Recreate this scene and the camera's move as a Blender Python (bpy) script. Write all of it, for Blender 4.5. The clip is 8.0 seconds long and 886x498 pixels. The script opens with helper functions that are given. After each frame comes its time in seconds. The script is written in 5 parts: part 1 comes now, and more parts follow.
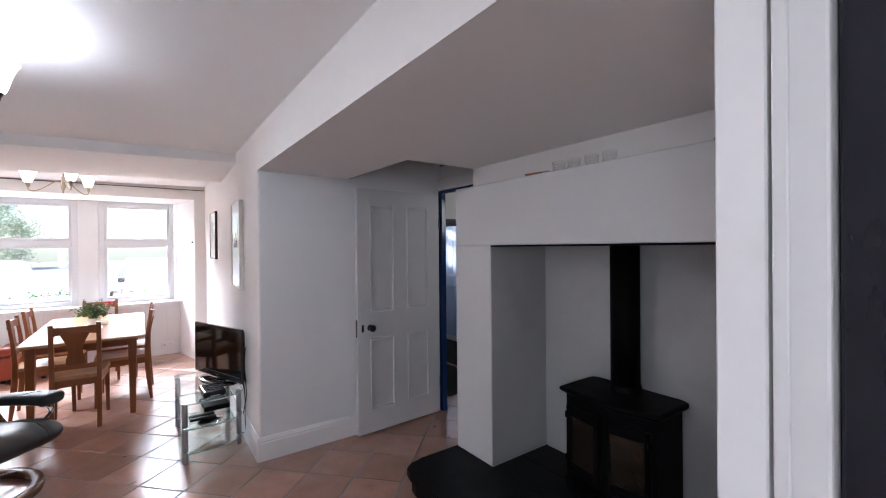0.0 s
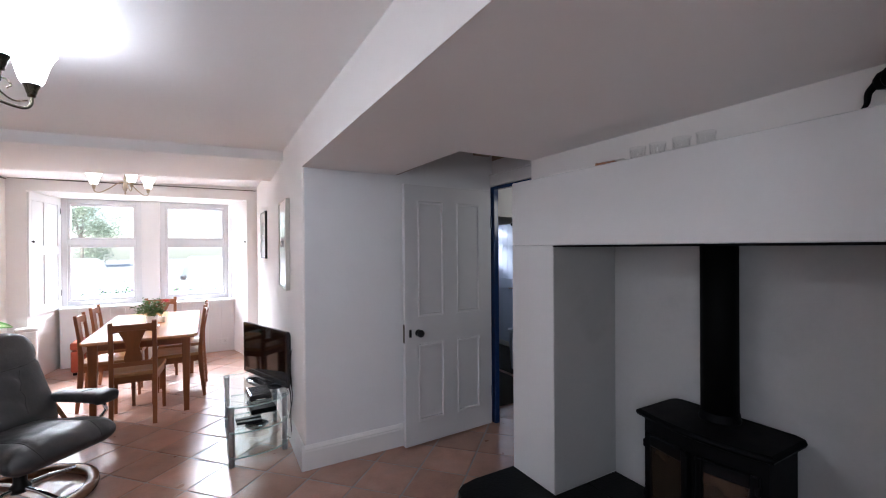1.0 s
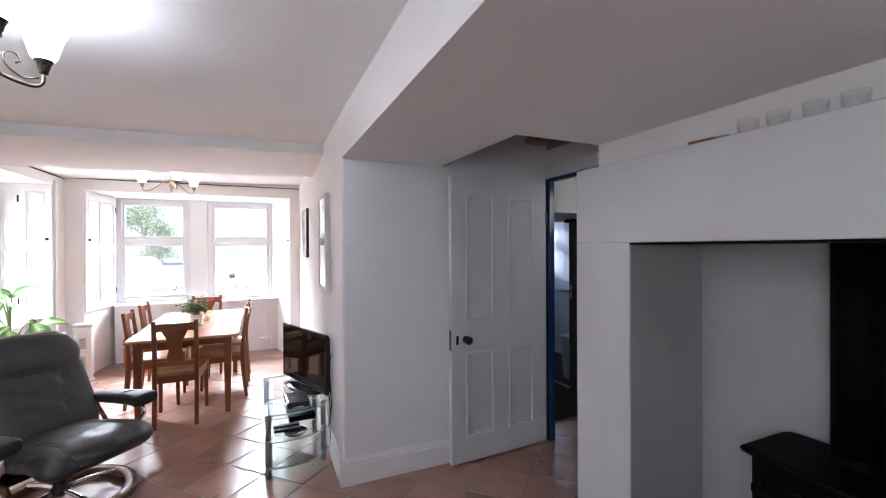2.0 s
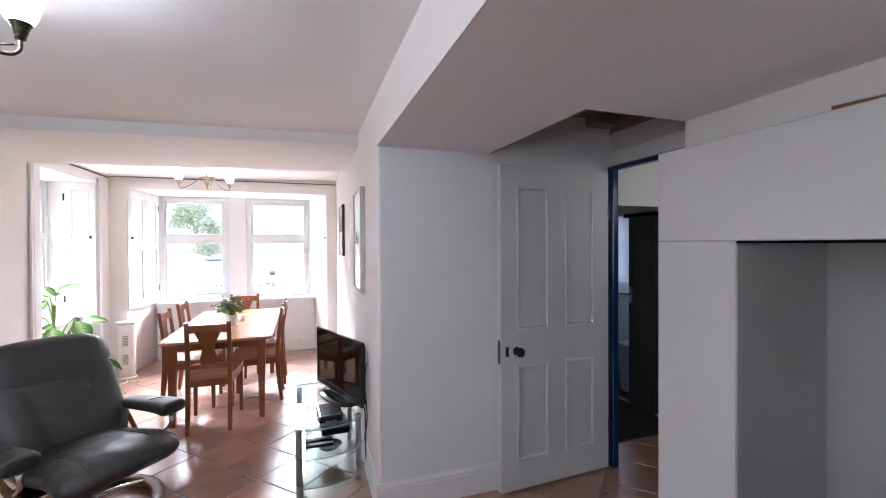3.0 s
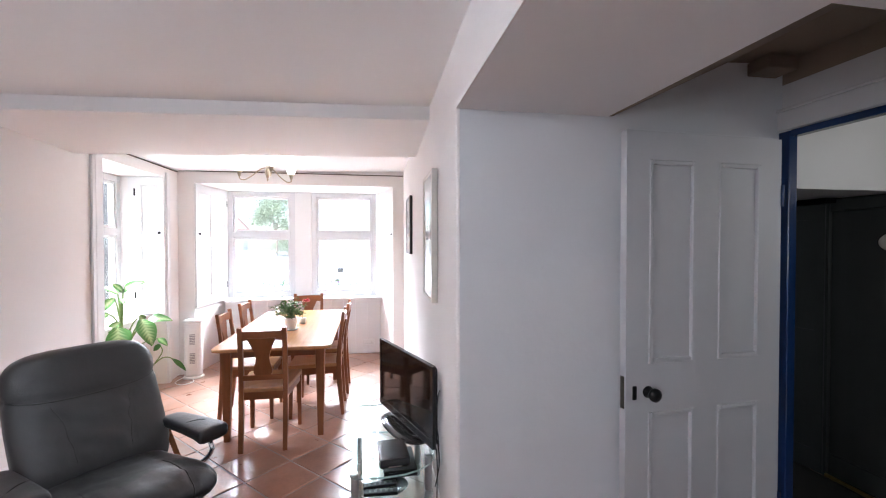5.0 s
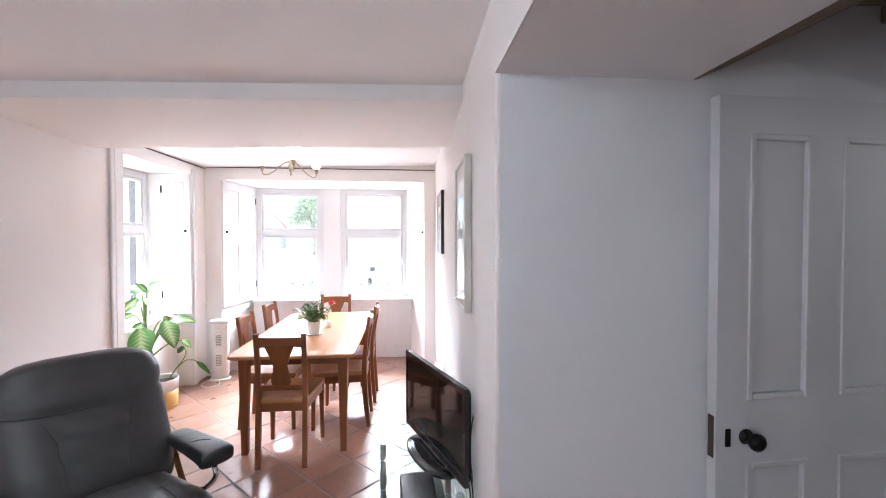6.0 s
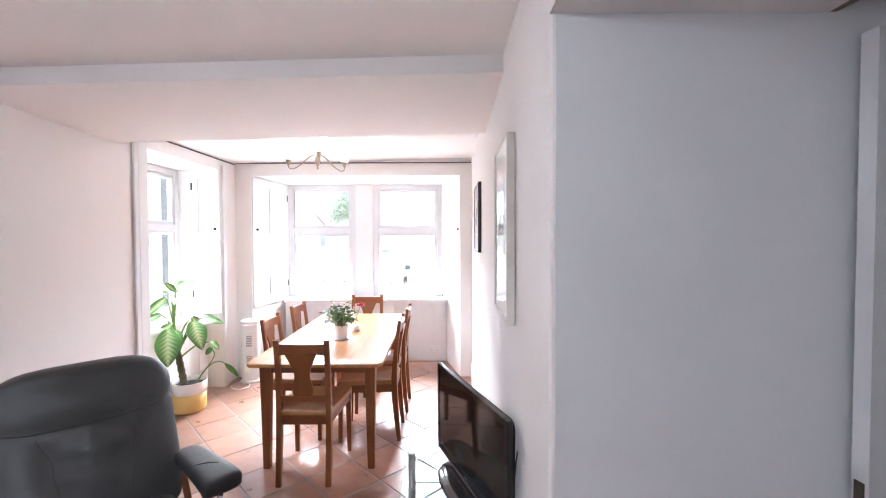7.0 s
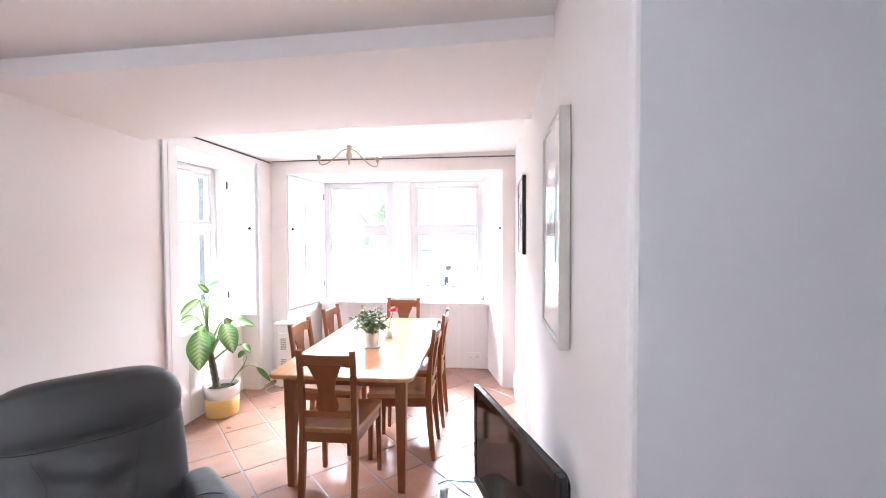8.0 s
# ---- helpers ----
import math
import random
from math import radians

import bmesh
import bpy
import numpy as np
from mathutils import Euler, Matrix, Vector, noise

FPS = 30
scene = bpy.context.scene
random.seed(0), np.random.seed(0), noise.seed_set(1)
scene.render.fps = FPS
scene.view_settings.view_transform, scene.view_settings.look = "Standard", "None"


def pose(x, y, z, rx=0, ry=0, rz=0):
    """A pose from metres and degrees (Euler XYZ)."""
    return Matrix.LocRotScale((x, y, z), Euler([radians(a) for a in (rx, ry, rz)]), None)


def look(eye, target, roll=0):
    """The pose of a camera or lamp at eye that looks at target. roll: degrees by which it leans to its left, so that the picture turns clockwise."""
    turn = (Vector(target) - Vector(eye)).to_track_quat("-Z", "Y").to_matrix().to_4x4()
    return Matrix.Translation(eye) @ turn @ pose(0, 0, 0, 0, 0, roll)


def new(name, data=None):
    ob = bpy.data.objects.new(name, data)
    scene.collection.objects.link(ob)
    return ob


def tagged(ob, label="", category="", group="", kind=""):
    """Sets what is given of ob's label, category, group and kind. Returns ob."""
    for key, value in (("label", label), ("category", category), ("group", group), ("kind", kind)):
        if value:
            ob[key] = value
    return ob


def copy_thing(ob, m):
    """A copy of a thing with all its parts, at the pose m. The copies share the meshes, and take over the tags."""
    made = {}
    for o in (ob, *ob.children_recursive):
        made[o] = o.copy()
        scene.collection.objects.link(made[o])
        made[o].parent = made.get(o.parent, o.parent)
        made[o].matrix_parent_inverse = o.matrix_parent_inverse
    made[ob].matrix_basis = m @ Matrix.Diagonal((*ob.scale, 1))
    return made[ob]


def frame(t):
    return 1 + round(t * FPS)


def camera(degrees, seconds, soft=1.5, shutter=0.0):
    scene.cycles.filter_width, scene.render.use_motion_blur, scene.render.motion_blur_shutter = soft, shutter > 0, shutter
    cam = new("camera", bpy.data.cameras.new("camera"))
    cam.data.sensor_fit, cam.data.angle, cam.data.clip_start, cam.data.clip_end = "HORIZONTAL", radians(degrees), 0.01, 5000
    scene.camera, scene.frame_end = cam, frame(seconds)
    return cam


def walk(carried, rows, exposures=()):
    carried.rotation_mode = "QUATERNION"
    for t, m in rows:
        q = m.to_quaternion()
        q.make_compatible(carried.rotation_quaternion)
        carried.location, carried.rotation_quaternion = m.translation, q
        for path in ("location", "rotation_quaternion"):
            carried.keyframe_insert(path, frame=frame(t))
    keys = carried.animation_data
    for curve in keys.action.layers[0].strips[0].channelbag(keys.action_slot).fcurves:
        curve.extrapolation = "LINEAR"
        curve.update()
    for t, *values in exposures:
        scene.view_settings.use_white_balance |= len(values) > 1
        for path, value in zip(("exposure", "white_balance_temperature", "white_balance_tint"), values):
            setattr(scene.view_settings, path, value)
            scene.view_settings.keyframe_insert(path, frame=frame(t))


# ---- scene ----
cam = camera(93.6, 8.0, soft=1.1)
PATH = [
    (0, (0.973, 2.944, 1.505), (2.143, 4.567, 1.499), -0.5),
    (0.5, (1.019, 3.051, 1.512), (2.102, 4.733, 1.506), -0.5),
    (1, (1.07, 3.172, 1.51), (2.054, 4.913, 1.503), -0.4),
    (1.5, (1.109, 3.303, 1.493), (2.005, 5.091, 1.49), -0.3),
    (3, (1.226, 3.779, 1.509), (1.87, 5.672, 1.489), -0.3),
    (3.5, (1.243, 3.935, 1.504), (1.809, 5.853, 1.48), -0.3),
    (4, (1.254, 4.104, 1.507), (1.737, 6.045, 1.476), -0.3),
    (4.5, (1.262, 4.25, 1.51), (1.675, 6.206, 1.477), -0.2),
    (6, (1.336, 4.745, 1.513), (1.513, 6.737, 1.472), -0.0),
    (6.5, (1.352, 4.903, 1.524), (1.446, 6.9, 1.472), -0.2),
    (7, (1.364, 5.064, 1.512), (1.363, 7.063, 1.459), -0.2),
    (7.5, (1.376, 5.223, 1.509), (1.281, 7.22, 1.455), 0.0),
    (8, (1.387, 5.367, 1.518), (1.18, 7.356, 1.462), -0.2),
]
EXPOSURES = [(0.0, 1.15, 5900, 12), (3.0, 1.32, 5900, 11), (4.5, 1.4, 5900, 11), (6.0, 1.47, 5850, 11), (7.0, 1.57, 5850, 11), (8.0, 1.71, 5850, 11)]
walk(cam, [(t, look(eye, target, roll)) for t, eye, target, roll in PATH], EXPOSURES)

# ---- world, sun, large lights ----
world = bpy.data.worlds.new("sky")
scene.world = world
world.use_nodes = True
wn = world.node_tree.nodes
sky = wn.new("ShaderNodeTexSky")
sky.sky_type = "NISHITA"
sky.sun_disc = False
sky.sun_elevation = radians(48)
sky.sun_rotation = radians(200)
world.node_tree.links.new(sky.outputs["Color"], wn["Background"].inputs["Color"])
wn["Background"].inputs["Strength"].default_value = 0.15


def lamp(name, kind, m, energy, colour, **extra):
    data = bpy.data.lights.new(name, kind)
    data.energy, data.color = energy, colour
    if kind == "AREA":
        data.shape, data.size, data.size_y = "RECTANGLE", extra["size"][0], extra["size"][1]
    elif kind == "SUN":
        data.angle = radians(extra["angle"])
    else:
        data.shadow_soft_size = extra["soft"]
    ob = new(name, data)
    ob.matrix_world = m
    return ob


lamp("sun", "SUN", look((0, 0, 0), (0.35, 0.75, -0.9)), 4.0, (1.0, 0.95, 0.87), angle=0.5)
lamp("front_window_skylight", "AREA", look((0.4, 13.2, 3.9), (0.4, 8.2, 1.1)), 1340, (0.97, 0.98, 1.0), size=(4.0, 2.2))
lamp("side_window_skylight", "AREA", look((-4.2, 8.9, 3.9), (0.3, 8.7, 1.1)), 800, (0.97, 0.98, 1.0), size=(2.4, 2.2))
lamp("kitchen_window_skylight", "AREA", look((-1.02, 2.0, 1.55), (1.0, 2.5, 1.5)), 12.5, (0.945, 0.965, 1.0), size=(1.25, 1.15))
# added fill for the hall, out of view; no window stands behind it
lamp("hall_fill_lamp", "AREA", look((3.78, 5.04, 1.75), (3.9, 6.5, 1.3)), 2.4, (1.0, 0.96, 0.86), size=(0.5, 0.6))
lamp("washroom_window_skylight", "AREA", look((4.70, 8.63, 1.62), (4.7, 7.4, 1.0)), 1.4, (0.90, 0.94, 1.0), size=(0.46, 0.6))
for a in (36, 108, 180, 252, 324):
    lamp("chandelier_bulb", "POINT", pose(0.346 + 0.225 * math.cos(radians(a)), 5.05 + 0.225 * math.sin(radians(a)), 2.135), 0.50, (0.92, 0.95, 1.0), soft=0.045)

# ---- materials ----
def node_material(name):
    m = bpy.data.materials.new(name)
    m.use_nodes = True
    nt = m.node_tree
    return m, nt, nt.nodes["Principled BSDF"]


def surface(name, colour, rough=0.5, metal=0.0, vary=0.06, scale=6.0, grain=120.0, bump=0.05, stretch=(1, 1, 1), per_piece=0.0,
            coat=0.0, dirt=None, dirt_amount=0.0, spec=0.5, relief=0.0, dirt_scale=2.3, dirt_from=(0.55, 0.75), dirt_detail=7.0):
    """A procedural surface: a colour varied at two scales, uneven gloss and fine relief."""
    m, nt, b = node_material(name)
    n, ln = nt.nodes, nt.links
    tc = n.new("ShaderNodeTexCoord")
    mp = n.new("ShaderNodeMapping")
    mp.inputs["Scale"].default_value = stretch
    place = tc.outputs["Object"]
    if per_piece:
        own = n.new("ShaderNodeObjectInfo")
        shift = n.new("ShaderNodeVectorMath")
        shift.operation = "MULTIPLY_ADD"
        ln.new(own.outputs["Random"], shift.inputs[0])
        shift.inputs[1].default_value = (37.0, 53.0, 19.0)
        ln.new(place, shift.inputs[2])
        place = shift.outputs[0]
    ln.new(place, mp.inputs["Vector"])
    big, fine = n.new("ShaderNodeTexNoise"), n.new("ShaderNodeTexNoise")
    for tex, sc, det in ((big, scale, 4.0), (fine, grain, 3.0)):
        tex.inputs["Scale"].default_value, tex.inputs["Detail"].default_value = sc, det
        ln.new(mp.outputs["Vector"], tex.inputs["Vector"])
    mix = n.new("ShaderNodeMix")
    mix.data_type = "RGBA"
    dark = tuple(c * (1 - vary) for c in colour)
    light = tuple(min(1, c * (1 + vary)) for c in colour)
    mix.inputs[6].default_value, mix.inputs[7].default_value = (*dark, 1), (*light, 1)
    add = n.new("ShaderNodeMath")
    add.operation = "MULTIPLY_ADD"
    ln.new(fine.outputs["Fac"], add.inputs[0])
    add.inputs[1].default_value = 0.35
    ln.new(big.outputs["Fac"], add.inputs[2])
    sub = n.new("ShaderNodeMath")
    sub.operation = "SUBTRACT"
    sub.use_clamp = True
    sub.inputs[1].default_value = 0.175
    ln.new(add.outputs[0], sub.inputs[0])
    ln.new(sub.outputs[0], mix.inputs[0])
    out = mix.outputs[2]
    if dirt:
        spots = n.new("ShaderNodeTexNoise")
        spots.inputs["Scale"].default_value, spots.inputs["Detail"].default_value = dirt_scale, dirt_detail
        ln.new(place, spots.inputs["Vector"])
        ramp = n.new("ShaderNodeMapRange")
        ramp.inputs["From Min"].default_value, ramp.inputs["From Max"].default_value = dirt_from
        ramp.inputs["To Max"].default_value = dirt_amount
        ln.new(spots.outputs["Fac"], ramp.inputs["Value"])
        stain = n.new("ShaderNodeMix")
        stain.data_type = "RGBA"
        stain.inputs[7].default_value = (*dirt, 1)
        ln.new(out, stain.inputs[6])
        ln.new(ramp.outputs["Result"], stain.inputs[0])
        out = stain.outputs[2]
    if per_piece:
        info = n.new("ShaderNodeObjectInfo")
        hsv = n.new("ShaderNodeHueSaturation")
        val = n.new("ShaderNodeMapRange")
        val.inputs["To Min"].default_value, val.inputs["To Max"].default_value = 1 - per_piece, 1 + per_piece
        ln.new(info.outputs["Random"], val.inputs["Value"])
        ln.new(val.outputs["Result"], hsv.inputs["Value"])
        ln.new(out, hsv.inputs["Color"])
        out = hsv.outputs["Color"]
    ln.new(out, b.inputs["Base Color"])
    gloss = n.new("ShaderNodeMapRange")
    gloss.inputs["To Min"].default_value, gloss.inputs["To Max"].default_value = max(0.02, rough * 0.8), min(1, rough * 1.2)
    ln.new(big.outputs["Fac"], gloss.inputs["Value"])
    ln.new(gloss.outputs["Result"], b.inputs["Roughness"])
    b.inputs["Metallic"].default_value = metal
    b.inputs["Specular IOR Level"].default_value = spec
    b.inputs["Coat Weight"].default_value = coat
    b.inputs["Coat Roughness"].default_value = 0.25
    if bump:
        bp = n.new("ShaderNodeBump")
        bp.inputs["Strength"].default_value, bp.inputs["Distance"].default_value = bump, 0.004
        ln.new(fine.outputs["Fac"], bp.inputs["Height"])
        ln.new(bp.outputs["Normal"], b.inputs["Normal"])
        if relief:
            wavy = n.new("ShaderNodeBump")
            wavy.inputs["Strength"].default_value, wavy.inputs["Distance"].default_value = relief, 0.02
            ln.new(big.outputs["Fac"], wavy.inputs["Height"])
            ln.new(wavy.outputs["Normal"], bp.inputs["Normal"])
    return m


def wood(name, axis, colour=(0.225, 0.074, 0.021), rough=0.36):
    stretch = [26.0, 26.0, 26.0]
    stretch["xyz".index(axis)] = 1.6
    return surface(name, colour, rough, vary=0.30, scale=1.0, grain=5.0, bump=0.06, stretch=stretch, per_piece=0.10, coat=0.05)


def thin_glass(name, tint, gleam=0.04):
    """Glass too thin to bend light: clear, with a mirror gloss that grows at grazing angles."""
    m, nt, b = node_material(name)
    n, ln = nt.nodes, nt.links
    n.remove(b)
    clear, gloss, mix = n.new("ShaderNodeBsdfTransparent"), n.new("ShaderNodeBsdfGlossy"), n.new("ShaderNodeMixShader")
    edge, power, scaled = n.new("ShaderNodeLayerWeight"), n.new("ShaderNodeMath"), n.new("ShaderNodeMath")
    edge.inputs["Blend"].default_value = 0.5
    power.operation, scaled.operation = "POWER", "MULTIPLY_ADD"
    power.inputs[1].default_value = 5.0
    scaled.inputs[1].default_value, scaled.inputs[2].default_value = 0.92 - gleam, gleam
    clear.inputs["Color"].default_value = (*tint, 1)
    gloss.inputs["Roughness"].default_value = 0.02
    ln.new(edge.outputs["Facing"], power.inputs[0])
    ln.new(power.outputs[0], scaled.inputs[0])
    ln.new(scaled.outputs[0], mix.inputs[0])
    ln.new(clear.outputs[0], mix.inputs[1])
    ln.new(gloss.outputs[0], mix.inputs[2])
    ln.new(mix.outputs[0], n["Material Output"].inputs["Surface"])
    return m


def glowing(name, colour, strength):
    m, nt, b = node_material(name)
    b.inputs["Base Color"].default_value = (0.85, 0.85, 0.85, 1)
    b.inputs["Roughness"].default_value = 0.35
    b.inputs["Emission Color"].default_value = (*colour, 1)
    b.inputs["Emission Strength"].default_value = strength
    return m


WALL = surface("cream_wall_paint", (0.81, 0.775, 0.752), 0.75, vary=0.03, scale=2.4, grain=60, bump=0.10, relief=0.35)
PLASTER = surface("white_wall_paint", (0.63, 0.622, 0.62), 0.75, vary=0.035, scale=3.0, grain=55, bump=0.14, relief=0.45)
CEILING = surface("ceiling_paint", (0.88, 0.868, 0.862), 0.8, vary=0.025, scale=1.6, grain=40, bump=0.10, relief=0.35)
GLOSS_WHITE = surface("white_gloss_paint", (0.77, 0.76, 0.755), 0.34, vary=0.03, scale=5, grain=40, bump=0.05)
# darker copy of the trim's white, so the door looks less lit
DOOR_WHITE = surface("dimmed_white_door_paint", (0.61, 0.61, 0.625), 0.48, vary=0.04, scale=4, grain=40, bump=0.07, relief=0.06)
# white paint whose cool tint carries the bluish light on this face
COOL_WHITE = surface("blue_lit_white_wall_paint", (0.735, 0.738, 0.755), 0.75, vary=0.03, scale=3.0, grain=55, bump=0.12, relief=0.40)
SCUFFED = surface("scuffed_white_paint", (0.86, 0.85, 0.845), 0.36, vary=0.03, scale=5, grain=40, bump=0.10, dirt=(0.56, 0.52, 0.46), dirt_amount=0.45)
UPVC = surface("white_window_plastic", (0.69, 0.69, 0.70), 0.22, vary=0.02, bump=0.0)
TERRACOTTA = surface("glazed_terracotta", (0.355, 0.184, 0.128), 0.30, vary=0.38, scale=7, grain=60, bump=0.09, per_piece=0.20, coat=0.6, relief=0.10,
                     dirt=(0.36, 0.25, 0.20), dirt_amount=0.42, dirt_scale=5.0, dirt_from=(0.46, 0.70))
GROUT = surface("grey_grout", (0.29, 0.27, 0.255), 0.8, vary=0.25, scale=9, grain=150, bump=0.3)
SLATE = surface("black_slate", (0.0045, 0.0052, 0.0052), 0.45, vary=0.5, scale=8, grain=60, bump=0.35, dirt=(0.022, 0.030, 0.026), dirt_amount=0.6, spec=0.10)
# blotched grey, well below the chimney's white paint
FIRE_RECESS_GREY = surface("fire_recess_plaster", (0.43, 0.425, 0.42), 0.8, vary=0.08, scale=3, grain=45, bump=0.2, dirt=(0.28, 0.27, 0.27), dirt_amount=0.5)
IRON = surface("black_cast_iron", (0.0035, 0.0035, 0.004), 0.48, vary=0.3, scale=12, grain=200, bump=0.12, spec=0.05)
FLUE = surface("matt_black_flue_steel", (0.003, 0.003, 0.003), 0.6, vary=0.2, scale=8, grain=120, bump=0.05, spec=0.05)
FIREGLASS = surface("sooty_stove_glass", (0.020, 0.014, 0.009), 0.12, vary=0.7, scale=9, grain=40, bump=0.0, dirt=(0.065, 0.040, 0.022), dirt_amount=0.7)
BLUE = surface("dark_blue_gloss_paint", (0.008, 0.028, 0.098), 0.14, vary=0.12, scale=6, grain=50, bump=0.06)
DARK_PAINT = surface("charcoal_paint", (0.045, 0.049, 0.047), 0.42, vary=0.25, scale=4, grain=60, bump=0.12, stretch=(1, 3, 0.25), spec=0.25)
PALE_BLUE = surface("pale_blue_board_paint", (0.50, 0.56, 0.70), 0.45, vary=0.08, scale=6, grain=50, bump=0.08)
BLACK_DOOR = surface("blue_black_gloss_paint", (0.012, 0.012, 0.020), 0.20, vary=0.5, scale=5, grain=22, bump=0.55, stretch=(1, 1, 0.35))
BRASS = surface("worn_brass", (0.62, 0.44, 0.16), 0.30, 1.0, vary=0.2, scale=12, bump=0.03)
DULL_BRASS = surface("dull_brass", (0.44, 0.36, 0.26), 0.30, 1.0, vary=0.2, scale=25, bump=0.03)
BRONZE = surface("antique_bronze", (0.13, 0.115, 0.085), 0.26, 1.0, vary=0.25, scale=25, bump=0.03)
CHROME = surface("chrome", (0.72, 0.72, 0.74), 0.10, 1.0, vary=0.04, scale=9, bump=0.0)
STEEL = surface("brushed_silver_tube", (0.42, 0.43, 0.45), 0.32, 1.0, vary=0.08, scale=20, bump=0.02)
DARK_METAL = surface("dark_iron_knob", (0.012, 0.011, 0.011), 0.30, 0.6, vary=0.2, bump=0.02)
WOOD_X, WOOD_Y, WOOD_Z = wood("cherry_wood_x", "x"), wood("cherry_wood_y", "y"), wood("cherry_wood_z", "z")
TABLE_TOP = wood("oiled_table_top", "y", (0.46, 0.215, 0.085), 0.22)
PALE_WOOD = wood("bent_birch_frame", "x", (0.17, 0.075, 0.034), 0.26)
SEAT_TAN = wood("light_seat_wood", "y", (0.37, 0.175, 0.064), 0.34)
LEATHER = surface("grey_leather", (0.040, 0.0405, 0.0405), 0.40, vary=0.12, scale=9, grain=330, bump=0.22, relief=0.28)
SEAM = surface("dark_leather_seam", (0.028, 0.028, 0.028), 0.6, vary=0.1, bump=0.1)
RED_LEATHER = surface("red_brown_leather", (0.30, 0.050, 0.020), 0.42, vary=0.15, scale=9, grain=300, bump=0.2)
TV_BLACK = surface("black_gloss_plastic", (0.006, 0.006, 0.007), 0.14, vary=0.1, bump=0.0)
TV_BACK = surface("black_matt_plastic", (0.004, 0.004, 0.0045), 0.5, vary=0.1, grain=300, bump=0.06, spec=0.2)
# black case greyed to put the window's reflection into its colour
BOX_GREY = surface("reflection_grey_satin_plastic", (0.022, 0.023, 0.025), 0.16, vary=0.1, bump=0.0, coat=0.5)
SCREEN = surface("tv_screen", (0.004, 0.004, 0.004), 0.06, vary=0.05, bump=0.0, spec=0.30)
STAND_GLASS = thin_glass("clear_greenish_glass", (0.93, 0.97, 0.96))
GLASS_EDGE = surface("green_glass_edge", (0.36, 0.47, 0.44), 0.1, vary=0.2, bump=0.0)
TUMBLER_GLASS = thin_glass("pressed_tumbler_glass", (0.99, 0.992, 0.99), 0.07)
PANE_GLASS = thin_glass("window_glass", (0.98, 0.99, 0.99))
PICTURE_GLASS = surface("glazed_print", (0.72, 0.72, 0.72), 0.04, vary=0.10, scale=4, grain=12, bump=0.0)
MOUNT = surface("white_picture_mount", (0.82, 0.81, 0.78), 0.12, vary=0.02, bump=0.0)
INK = surface("print_ink", (0.24, 0.23, 0.25), 0.12, vary=0.5, scale=18, bump=0.0)
SILVER_FRAME = surface("silvered_frame_wood", (0.64, 0.61, 0.555), 0.38, 0.0, vary=0.12, scale=8, grain=90, bump=0.08)
BLACK_FRAME = surface("black_frame_wood", (0.014, 0.012, 0.011), 0.35, vary=0.2, bump=0.04)
PLASTIC = surface("white_plastic", (0.78, 0.78, 0.77), 0.35, vary=0.02, bump=0.0)
GREY_GRILLE = surface("grey_grille", (0.33, 0.33, 0.34), 0.5, vary=0.1, bump=0.0)
CABLE = surface("black_cable", (0.01, 0.01, 0.01), 0.5, vary=0.1, bump=0.0)
CERAMIC = surface("white_ceramic", (0.80, 0.79, 0.76), 0.25, vary=0.03, bump=0.02)
OCHRE = surface("mustard_pot_glaze", (0.62, 0.40, 0.12), 0.42, vary=0.10, scale=10, grain=120, bump=0.08)
SOIL = surface("potting_soil", (0.030, 0.020, 0.013), 0.95, vary=0.5, scale=60, grain=300, bump=0.8)
STEM = surface("plant_stem", (0.15, 0.22, 0.055), 0.5, vary=0.3, scale=30, bump=0.1)
CANE = surface("brown_plant_cane", (0.075, 0.060, 0.028), 0.7, vary=0.5, scale=35, bump=0.3)
LEAF_DARK = surface("dark_leaf_green", (0.045, 0.145, 0.022), 0.38, vary=0.30, scale=40, bump=0.05)
PETAL_WHITE = surface("white_petal", (0.80, 0.80, 0.72), 0.6, vary=0.08, bump=0.0)
PETAL_RED = surface("red_petal", (0.60, 0.020, 0.030), 0.5, vary=0.2, bump=0.0)
SHADE = glowing("lit_opal_glass", (0.94, 0.96, 1.0), 10.0)
SHADE_FAR = glowing("opal_glass", (1.0, 0.98, 0.95), 3.0)
GAP = surface("dark_shadow_gap", (0.09, 0.06, 0.045), 0.9, vary=0.3, scale=30, bump=0.1)
RUG = surface("dark_door_mat", (0.020, 0.019, 0.016), 0.95, vary=0.5, scale=40, grain=400, bump=0.8)
SIGN_WHITE = surface("enamel_sign_white", (0.50, 0.485, 0.44), 0.3, vary=0.06, scale=20, bump=0.02)
# buff paint, darkened to hold the shade of the door recess
RECESS_SHADE_BUFF = surface("shade_darkened_buff", (0.26, 0.205, 0.15), 0.8, vary=0.15, scale=3, bump=0.15)
CAR_WHITE = surface("pale_car_paint", (0.80, 0.81, 0.83), 0.18, vary=0.02, bump=0.0, coat=0.6)
# pale grey base puts the sky's reflection into the glass colour
CAR_GLASS = surface("sky_reflection_pale_glass", (0.42, 0.43, 0.45), 0.05, vary=0.3, bump=0.0)
RUBBER = surface("tyre_rubber", (0.015, 0.015, 0.015), 0.8, vary=0.2, bump=0.1)
GRAVEL = surface("pale_gravel", (0.42, 0.40, 0.37), 0.9, vary=0.25, scale=14, grain=90, bump=0.6)
BARK = surface("bark", (0.32, 0.28, 0.24), 0.9, vary=0.4, scale=12, bump=0.6)
